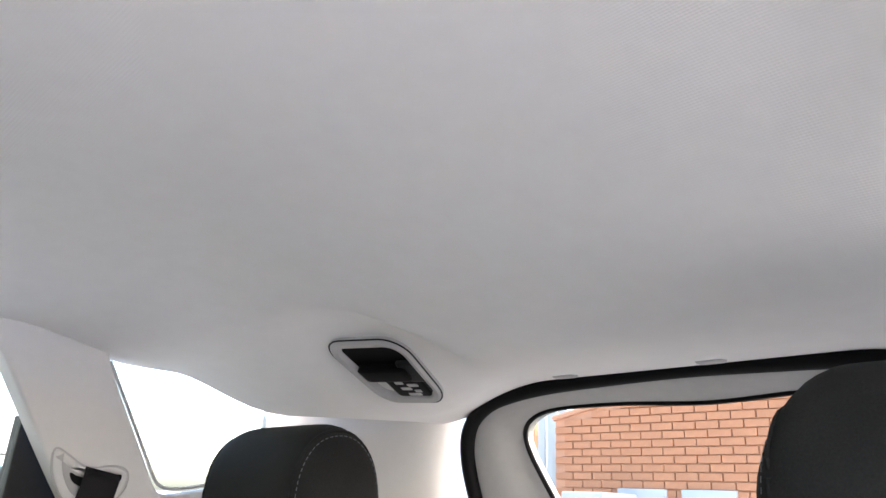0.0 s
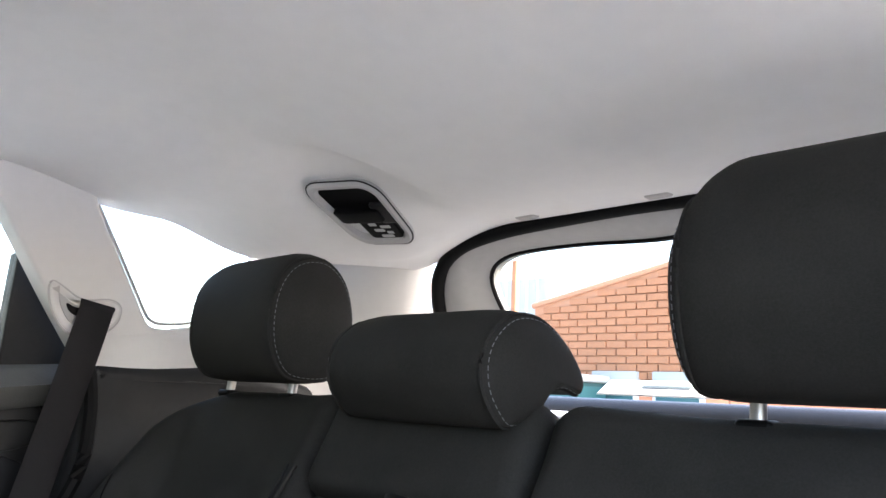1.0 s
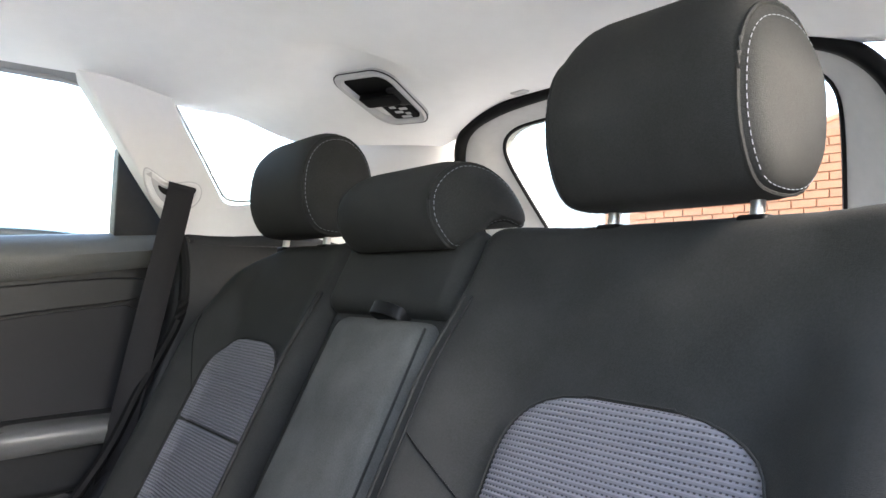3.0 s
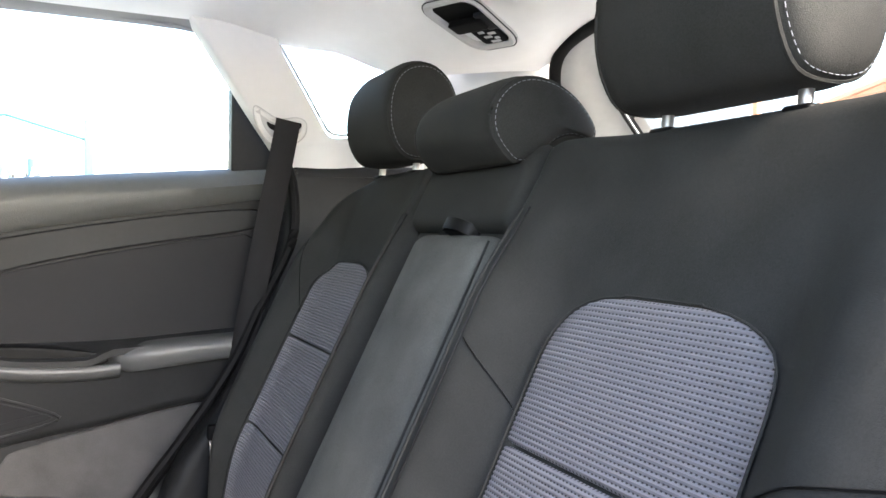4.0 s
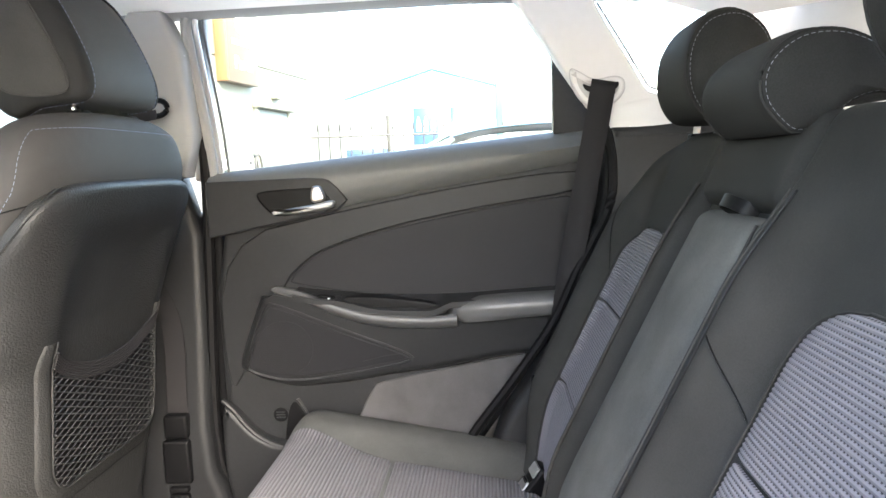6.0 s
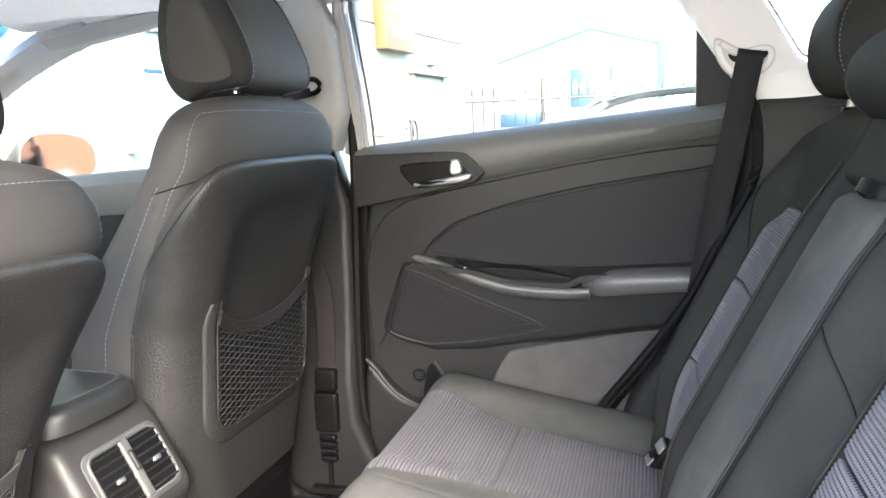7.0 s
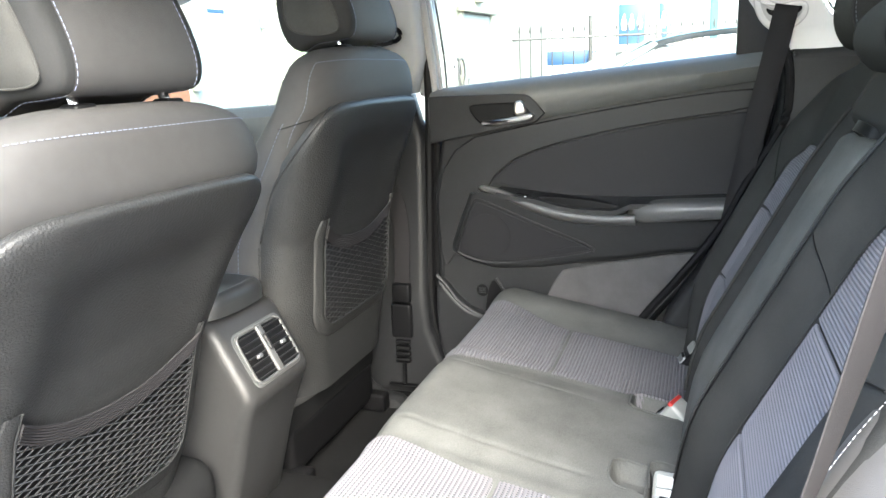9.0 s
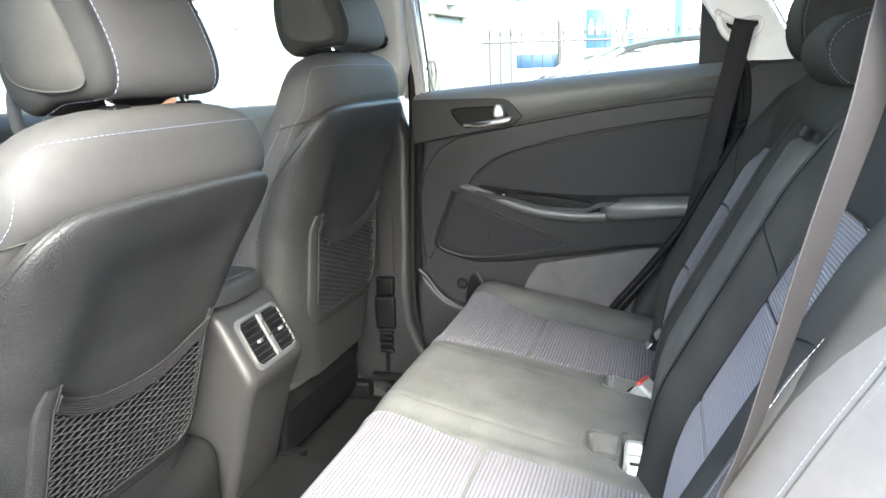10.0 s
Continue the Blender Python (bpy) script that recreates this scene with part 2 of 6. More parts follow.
def tube(pts, r, seg=8, closed=False, bm=None):
    bm = bm or bmesh.new()
    P = [Vector(p) for p in pts]
    rings, up = [], Vector((0.013, 0.21, 1)).normalized()
    m = len(P)
    for i, p in enumerate(P):
        t = ((P[(i + 1) % m] if closed or i + 1 < m else P[i]) - (P[i - 1] if closed or i else P[i])).normalized()
        a = t.cross(up)
        if a.length < 0.05:
            a = t.cross(Vector((1, 0, 0)))
        a.normalize()
        b = a.cross(t)
        rr = r(i / (m - 1)) if callable(r) else r
        rings.append([p + (a * math.cos(2 * math.pi * k / seg) + b * math.sin(2 * math.pi * k / seg)) * rr for k in range(seg)])
    if closed:
        rings.append(rings[0])
        vs = [[bm.verts.new(q) for q in ring] for ring in rings[:-1]]
        vs.append(vs[0])
        for a, b in zip(vs, vs[1:]):
            for k in range(seg):
                bm.faces.new((a[k], a[(k + 1) % seg], b[(k + 1) % seg], b[k]))
        return bm
    return loft(rings, bm)


def ribbon(pts, sides, width, thick, bm=None):
    """A strap along pts; sides: direction of its width at each point."""
    rings = []
    P = [Vector(p) for p in pts]
    for i, p in enumerate(P):
        t = (P[min(i + 1, len(P) - 1)] - P[max(i - 1, 0)]).normalized()
        s = Vector(sides[min(i, len(sides) - 1)])
        s = (s - t * s.dot(t)).normalized()
        n = t.cross(s)
        w, h = s * width / 2, n * thick / 2
        rings.append([p - w * 0.96 - h, p + w * 0.96 - h, p + w, p + w * 0.96 + h, p - w * 0.96 + h, p - w])
    return loft(rings, bm)


def chaikin(pts, n=3):
    P = [Vector(p) for p in pts]
    for _ in range(n):
        P = [q for a, b in zip(P, P[1:] + P[:1]) for q in (a * 0.75 + b * 0.25, a * 0.25 + b * 0.75)]
    return P


def inset2(P, d):
    """A 2D outline moved inwards by d."""
    area = sum(a.x * b.y - b.x * a.y for a, b in zip(P, P[1:] + P[:1]))
    s = 1 if area > 0 else -1
    out = []
    for i, p in enumerate(P):
        e1, e2 = (p - P[i - 1]), (P[(i + 1) % len(P)] - p)
        n = Vector((-e1.y, e1.x)).normalized() + Vector((-e2.y, e2.x)).normalized()
        n = n.normalized() if n.length > 1e-6 else Vector((0, 0))
        out.append(p + n * d * s)
    return out


def slab(outline, place, thick, bevel, bm=None, base=0.0):
    """A panel of a 2D outline with softened rim; place(u, v, height) gives the point."""
    P = [Vector(p) for p in outline]
    rings = [[place(p.x, p.y, base) for p in P]]
    for k in range(4):
        a = math.pi / 2 * k / 3
        rings.append([place(p.x, p.y, base + thick - bevel + bevel * math.sin(a)) for p in inset2(P, bevel * (1 - math.cos(a)))])
    rings.append([place(p.x, p.y, base + thick) for p in inset2(P, bevel * 1.3)])
    bm = bm or bmesh.new()
    start, n = len(bm.verts), len(P)
    loft(rings, bm, False)
    bm.verts.ensure_lookup_table()
    flat = [p.to_3d() for p in P]
    for first, turn in ((start, -1), (len(bm.verts) - n, 1)):
        for tri in geometry.tessellate_polygon([flat]):
            try:
                bm.faces.new([bm.verts[first + i] for i in tri[::turn]])
            except ValueError:
                pass
    return bm


def rrect(w, h, r, n=5, cx=0.0, cy=0.0):
    """A rectangle with round corners, as a 2D outline."""
    out = []
    for sx, sy, a0 in ((1, 1, 0), (-1, 1, 90), (-1, -1, 180), (1, -1, 270)):
        for k in range(n + 1):
            a = radians(a0 + 90 * k / n)
            out.append(Vector((cx + sx * (w / 2 - r) + r * math.cos(a), cy + sy * (h / 2 - r) + r * math.sin(a))))
    return out


def sstep(a, b, x):
    t = max(0.0, min(1.0, (x - a) / (b - a)))
    return t * t * (3 - 2 * t)


def stitches(path, length, gap, r, bm=None):
    """Short threads along a path."""
    bm = bm or bmesh.new()
    P = [Vector(p) for p in path]
    run = [0.0]
    for a, b in zip(P, P[1:]):
        run.append(run[-1] + (b - a).length)

    def at(s):
        for i in range(len(run) - 1):
            if run[i + 1] >= s:
                return P[i].lerp(P[i + 1], (s - run[i]) / max(1e-9, run[i + 1] - run[i]))
        return P[-1]
    s = 0.0
    while s + length < run[-1]:
        tube([at(s), at(s + length)], r, 5, bm=bm)
        s += length + gap
    return bm


# ---- cabin structure ----
def roof_half(y):
    return 0.685 - 0.265 * sstep(1.06, 1.46, y) - 0.08 * sstep(-0.05, -0.66, y)


def roof_edge(y):
    return 1.59 - 0.03 * sstep(0.8, 1.0, y) - 0.055 * sstep(1.06, 1.22, y) - 0.025 * sstep(-0.15, -0.66, y)


def roof_mid(y):
    return 1.645 - 0.094 * sstep(0.86, 1.26, y) + 0.004 * sstep(1.30, 1.41, y) - 0.015 * sstep(-0.1, -0.66, y)


def roof_z(x, y):
    f = min(1.0, abs(x) / roof_half(y))
    z = roof_edge(y) + (roof_mid(y) - roof_edge(y)) * (1 - sstep(0.45, 1.02, f))
    # pod round the middle belt's outlet
    d = ((x + 0.345) / 0.122) ** 2 + ((y - 1.205) / 0.142) ** 2
    k = math.exp(-d * d * d * 0.9)
    return z * (1 - k) + (1.5655 - 0.47 * (y - 1.2) + 0.25 * (x + 0.35)) * k


def roof_point(u, v):
    y = -0.66 + 2.07 * v
    return Vector(((2 * u - 1) * roof_half(y), y, roof_z((2 * u - 1) * roof_half(y), y)))


single("ceiling", grid(roof_point, 64, 96, (0, 0, 0.02)), M_HEAD, "pale grey woven cloth headliner of a car", "headliner", kind="structure")


def outer_roof(u, v):
    y = -0.70 + 2.23 * v
    return Vector(((2 * u - 1) * (roof_half(y) + 0.06), y, roof_z((2 * u - 1) * roof_half(y), y) + 0.045))


single("roof_panel", grid(outer_roof, 12, 20, (0, 0, 0.01)), M_BODY, "painted metal roof skin above the headliner", "roof", kind="structure")


# floor with carpet, tunnel and the kick-up under the bench
def floor_point(u, v):
    x, y = -0.72 + 1.44 * u, -1.3 + 2.9 * v
    z = 0.405 + 0.055 * (1 - sstep(0.11, 0.2, abs(x))) * (1 - sstep(0.35, 0.5, y)) + 0.09 * sstep(0.42, 0.5, y) + 0.02 * sstep(-0.25, -0.4, y)
    z += 0.003 * noise.noise(Vector((x * 9, y * 9, 0)))
    return Vector((x, y, z))


single("floor", grid(floor_point, 60, 90, (0, 0, -0.03)), M_CARPET, "black felt carpet over the car floor", "carpet", kind="structure")


def side_panel(name, outline, x, out, mat, label, cat, bev=0.012, sgn=1):
    P = chaikin([(a, b) for a, b in outline], 2)
    return single(name, slab(P, lambda a, b, h: Vector((sgn * (x + out * 0 + h), a, b)), out, bev), mat, label, cat, kind="structure")


# far C pillar trim, between the door glass and the quarter window
C_OUT = [(0.76, 1.62), (0.86, 1.62), (0.94, 1.61), (0.945, 1.575), (0.955, 1.545), (1.000, 1.468), (1.036, 1.405), (1.044, 1.390), (1.052, 1.380), (1.07, 1.376), (1.11, 1.382), (1.20, 1.40), (1.25, 1.40), (1.26, 1.26), (0.985, 1.27), (0.975, 1.30), (0.955, 1.325), (0.90, 1.405), (0.855, 1.475), (0.80, 1.562)]


def c_place(y, z, h):
    return Vector((-0.70 + h + 0.030 * sstep(1.6, 1.35, z) * 0 + 0.03 * sstep(1.12, 1.3, y), y, z))


def pillar_panel(sgn, name):
    bm = slab(chaikin(C_OUT, 1), lambda y, z, h: Vector((sgn * -c_place(y, z, h).x, y, z)), 0.045, 0.006)
    return single(name, bm, M_TRIM, "light grey moulded plastic C pillar trim", "pillar trim", kind="structure")


pillar_panel(-1, "trim_c_far")
pillar_panel(1, "trim_c_near")


# thin dark border of the fixed quarter window
qb = smooth_path([Vector((-0.671, y, z)) for y, z in ((0.955, 1.560), (0.966, 1.541), (1.008, 1.470), (1.044, 1.408), (1.056, 1.392), (1.075, 1.386), (1.115, 1.390), (1.19, 1.406))], 5)
single("trim_quarter_border", tube(qb, 0.0028, 6), M_BEZEL, "grey border of the quarter window", "trim", kind="structure")


# D pillar trim, wrapping inwards to the tailgate
def d_pillar(sgn, name):
    def f(u, v):
        top = Vector((-0.66 + 0.235 * sstep(0.1, 1, u), 1.225 + 0.22 * u, 1.54))
        low = Vector((-0.66 + 0.20 * sstep(0.0, 1, u), 1.235 + 0.305 * u, 1.22))
        p = top.lerp(low, v)
        p.x -= 0.02 * math.sin(math.pi * v)
        return Vector((p.x * -sgn, p.y, p.z))
    return single(name, grid(f, 16, 12, (0.03 * sgn, 0.01, 0)), M_TRIM, "light grey moulded plastic D pillar trim", "pillar trim", kind="structure")


d_pillar(-1, "trim_d_far")
d_pillar(1, "trim_d_near")

# roof rails along the door tops
for sgn, nm in ((-1, "trim_rail_far"), (1, "trim_rail_near")):
    rings = []
    for k in range(25):
        y = -0.60 + 1.42 * k / 24
        z = roof_edge(y) - 0.04 * sstep(-0.15, -0.66, y)
        w = roof_half(y)
        rings.append([Vector((sgn * (w + a), y, z + b)) for a, b in ((-0.03, 0.012), (0.0, -0.004), (0.018, -0.012), (0.045, -0.006), (0.06, 0.03), (0.0, 0.04))])
    single(nm, loft(rings), M_TRIMDIM, "light grey roof rail trim above the door", "trim", kind="structure")

# dark side trim below the C pillar and the wheel arch beside the bench
for sgn, nm in ((-1, "trim_side_far"), (1, "trim_side_near")):
    P = chaikin([(0.70, 0.42), (0.70, 0.66), (0.86, 0.89), (0.955, 1.12), (0.966, 1.30), (0.968, 1.316), (0.984, 1.322), (1.20, 1.324), (1.26, 1.316), (1.55, 1.25), (1.6, 0.42)], 2)
    bm = slab(P, lambda y, z, h, s=sgn: Vector((s * (0.735 + 0.07 * (s > 0) - h - 0.04 * sstep(1.0, 1.3, y)), y + 0.14 * (s > 0), z)), 0.087 if sgn < 0 else 0.06, 0.02)
    single(nm, bm, M_DARK, "charcoal plastic side trim beside the bench", "side trim", kind="structure")

# B pillars, sills, bulkhead, tail
for sgn, nm in ((-1, "far"), (1, "near")):
    up = [(-0.03, 1.60), (0.105, 1.60), (0.115, 1.25), (-0.005, 1.25), (-0.02, 1.4)]
    bm = slab(chaikin(up, 1), lambda y, z, h, s=sgn: Vector((s * (0.735 - h - 0.03 * sstep(1.25, 1.6, z)), y, z)), 0.05, 0.015)
    single("trim_b_upper_" + nm, bm, M_TRIMDIM, "light grey upper B pillar trim", "pillar trim", kind="structure")
    low = [(-0.05, 1.25), (0.10, 1.25), (0.085, 0.75), (0.10, 0.55), (0.20, 0.44), (0.2, 0.40), (-0.16, 0.40), (-0.10, 0.6), (-0.06, 0.8)]
    bm = slab(chaikin(low, 1), lambda y, z, h, s=sgn: Vector((s * (0.765 - h - 0.03 * sstep(0.75, 0.68, z)), y, z)), 0.05, 0.02)
    single("trim_b_lower_" + nm, bm, M_DARK, "charcoal lower B pillar trim", "pillar trim", kind="structure")
    single("sill_" + nm, rbox((sgn * 0.76, 0.0, 0.40), (0.12, 3.0, 0.14), 0.03, 6, 2), M_DARK, "black plastic door sill", "sill", kind="structure")
    # outer skin behind the trim
    if sgn < 0:
        single("body_side_far", rbox((-0.86, 0.0, 0.745), (0.10, 3.9, 0.85), 0.04, 6, 2), M_BODY, "painted outer body side", "body side", kind="structure")
    else:
        single("body_side_near", rbox((0.86, -0.98, 0.78), (0.10, 1.95, 0.92), 0.04, 6, 2), M_BODY, "painted outer body side", "body side", kind="structure")
        single("body_quarter_near", rbox((0.84, 1.55, 0.80), (0.10, 1.05, 0.95), 0.04, 6, 2), M_BODY, "painted rear quarter of the body", "body side", kind="structure")
single("bulkhead", rbox((0, -1.45, 0.75), (1.6, 0.08, 0.9), 0.03), M_DARK, "dark bulkhead under the dashboard", "bulkhead", kind="structure")
single("tail_panel", rbox((0, 1.78, 0.85), (1.5, 0.10, 0.90), 0.03), M_DARK, "charcoal lower tailgate trim", "tailgate", kind="structure")
single("cargo_cover", rbox((0, 1.42, 1.19), (1.2, 0.42, 0.02), 0.008), M_TRIMDIM, "grey load cover behind the rear seats", "load cover", kind="structure")


# tailgate with its rubber seal, trim and heated glass
def hatch(x, z, w=0.0):
    return Vector((x, 1.413 + (1.556 - z) * 0.6 + w * 0.85 - 0.02 * (x / 0.4) ** 2, z + w * 0.5))


half = [(0.0, 1.561), (0.13, 1.558), (0.21, 1.554), (0.27, 1.547), (0.32, 1.536), (0.358, 1.518), (0.385, 1.492), (0.402, 1.458), (0.413, 1.41), (0.42, 1.35), (0.428, 1.25)]
seal = [(-x, z) for x, z in half[::-1]] + half[1:]
hatch_th = thing("tailgate", "tailgate with grey trim, black seal and rear glass", "tailgate", kind="structure")
part("rubber_seal", tube(smooth_path([hatch(x, z, -0.012) for x, z in seal], 5), 0.012, 10), M_RUBBER, hatch_th, "black rubber seal")
g_half = [(0.0, 1.507), (0.12, 1.512), (0.22, 1.511), (0.27, 1.503), (0.300, 1.484), (0.308, 1.455), (0.298, 1.40), (0.272, 1.30)]
g_all = [(-x, z) for x, z in g_half[::-1]] + g_half[1:]
outer, inner = smooth_path([hatch(x, z, -0.006) for x, z in seal], 6), smooth_path([hatch(x * 1.02, z, 0.03) for x, z in g_all], 6)
n_ = 96


def even(P, n):
    run = [0.0]
    for a, b in zip(P, P[1:]):
        run.append(run[-1] + (b - a).length)
    out, i = [], 0
    for k in range(n + 1):
        s = run[-1] * k / n
        while i < len(run) - 2 and run[i + 1] < s:
            i += 1
        out.append(P[i].lerp(P[i + 1], (s - run[i]) / max(1e-9, run[i + 1] - run[i])))
    return out


Po, Pi = even(outer, n_), even(inner, n_)
part("tailgate_trim", grid(lambda u, v: Po[round(u * n_)].lerp(Pi[round(u * n_)], v) + Vector((0, -0.012 * math.sin(math.pi * min(1, v * 1.1)), 0)), n_, 6, (0, 0.02, 0)), M_TAIL, hatch_th, "grey plastic inner frame")
part("glass_edge", tube(Pi, 0.004, 6), M_BLACK, hatch_th, "black glass edge")
gl = bmesh.new()
gl.faces.new([gl.verts.new(hatch(x * 1.03, z, 0.036)) for x, z in g_all])
rear_glass = part("rear_glass", gl, M_GLASS, hatch_th, "clear rear glass")
rear_glass.visible_shadow = False
part("low_frame", rbox((0, 1.62, 1.25), (0.9, 0.05, 0.05), 0.015), M_TRIM, hatch_th, "light grey sill under the glass")

# windows
w1 = bmesh.new()
w1.faces.new([w1.verts.new(Vector((x, y, z))) for x, y, z in ((-0.775, 0.10, 1.24), (-0.78, 0.99, 1.30), (-0.70, 0.80, 1.60), (-0.70, 0.10, 1.61))])
win1 = single("window_1", w1, M_GLASS, "clear glass of the far rear door", "window", kind="structure")
w2 = bmesh.new()
w2.faces.new([w2.verts.new(Vector((-0.715 + 0.06 * (y > 1.1), y, z))) for y, z in ((0.95, 1.57), (1.06, 1.58), (1.16, 1.56), (1.22, 1.50), (1.22, 1.37), (1.05, 1.37))])
win2 = single("window_2", w2, M_GLASS, "clear fixed quarter window", "window", kind="structure")
w3 = bmesh.new()
w3.faces.new([w3.verts.new(Vector((x, y, z))) for x, y, z in ((-0.775, -0.02, 1.22), (-0.78, -1.05, 1.17), (-0.70, -0.60, 1.53), (-0.70, -0.02, 1.60))])
win3 = single("window_3", w3, M_GLASS, "clear glass of the far front door", "window", kind="structure")
w4 = bmesh.new()
w4.faces.new([w4.verts.new(Vector(p)) for p in ((-0.70, -1.42, 1.16), (0.70, -1.42, 1.16), (0.60, -0.655, 1.612), (-0.60, -0.655, 1.612))])
win4 = single("windscreen", w4, M_GLASS, "clear laminated windscreen", "windscreen", kind="structure")
# shaded band along the windscreen's top
wb = bmesh.new()
wb.faces.new([wb.verts.new(Vector(p)) for p in ((-0.62, -0.805, 1.5215), (0.62, -0.805, 1.5215), (0.60, -0.658, 1.606), (-0.60, -0.658, 1.606))])
M_BAND = glass_material("blue_shade_band", (0.10, 0.34, 0.75))
win5 = single("windscreen_shade_band", wb, M_BAND, "blue tinted band along the windscreen top", "windscreen", kind="structure")
for w in (win1, win2, win3, win4, win5):
    w.visible_shadow = False


# ---- rear bench ----
B_E, B_N, B_O = Vector((0, 0.4536, 0.8912)), Vector((0, -0.8912, 0.4536)), Vector((0, 0.762, 0.65))


def back_at(x, v, w):
    """The back curves away to the rear where it meets the cushion."""
    w -= 0.055 * (1 - sstep(-0.06, 0.20, v))
    return Vector((x, 0, 0)) + B_O + B_E * v + B_N * w


def back_front(m, v, side=1):
    """How far the backrest's face stands proud, by the distance m from the middle of the car."""
    f = 1 - 0.75 * sstep(0.50, 0.66, v)
    bol = 0.05 * sstep(0.49, 0.58, m) if side > 0 else 0.052 * sstep(0.455, 0.535, m)
    hump = 0.042 * (1 - sstep(0.155, 0.255, m)) if side > 0 else 0.036 * (1 - sstep(0.175, 0.252, m))
    return (hump + bol) * f + 0.012 * sstep(0.5, 0.64, v)


def bench_back(side):
    x0, x1, top, thick = (0.118 if side > 0 else 0.163), (0.69 if side > 0 else 0.572), 0.722, 0.13
    W, H = x1 - x0, top + 0.03

    def fn(o):
        v = o.z + H / 2 - 0.03
        m = o.x + (x0 + x1) / 2
        # shoulders drop towards the door, the outer edge tapers low down
        ms, mw = (0.60, 0.09) if side > 0 else (0.40, 0.172)
        drop = (0.05 if side > 0 else 0.095) * max(0.0, (m - ms) / mw) ** 2.2
        if v > 0.5:
            v -= (drop + 0.012 * sstep(0.52, 0.68, m)) * (v - 0.5) / 0.22
        if side < 0:
            m -= 0.045 * sstep(0.30, 0.02, v) * sstep(0.40, 0.572, m)
        front = 0.5 - o.y / thick
        w = -thick / 2 - o.y + back_front(m, v, side) * front
        return Vector((-0.012 + side * m, v, w))
    bm = rbox((0, 0, 0), (W, thick, H), 0.032, 24, 4, fn)
    for vtx in bm.verts:
        vtx.co = back_at(*vtx.co)
    return bm


def rib_patch(place, outline_half, v0, v1, period, depth, nu=26, wide=0.12):
    """A ribbed cloth insert: place(s, v, w), s from -1 to 1 across; its metres go into a UV map."""
    nv = max(8, int((v1 - v0) / period * 4))
    bm = grid(lambda a, b: place((2 * a - 1) * outline_half(v0 + (v1 - v0) * b), v0 + (v1 - v0) * b,
                                 depth * (0.5 + 0.5 * math.sin(2 * math.pi * (v0 + (v1 - v0) * b) / period)) - 0.004 * (abs(2 * a - 1) ** 10 + abs(2 * b - 1) ** 40)), nu, nv)
    uv = bm.loops.layers.uv.new("UVMap")
    bm.verts.index_update()
    for f in bm.faces:
        for lp in f.loops:
            i, j = divmod(lp.vert.index, nv + 1)
            v = v0 + (v1 - v0) * j / nv
            lp[uv].uv = ((2 * i / nu - 1) * outline_half(v) * wide, v)
    return bm


def pad_half(v):
    t = max(0.0, (v - 0.455) / 0.085)
    return 1.0 if t <= 0 else max(0.02, (1 - min(1, t) ** 3.0) ** (1 / 3.0))


bench = thing("rear_bench_seat", "black cloth rear bench with ribbed grey-blue inserts and three headrests", "car seat")


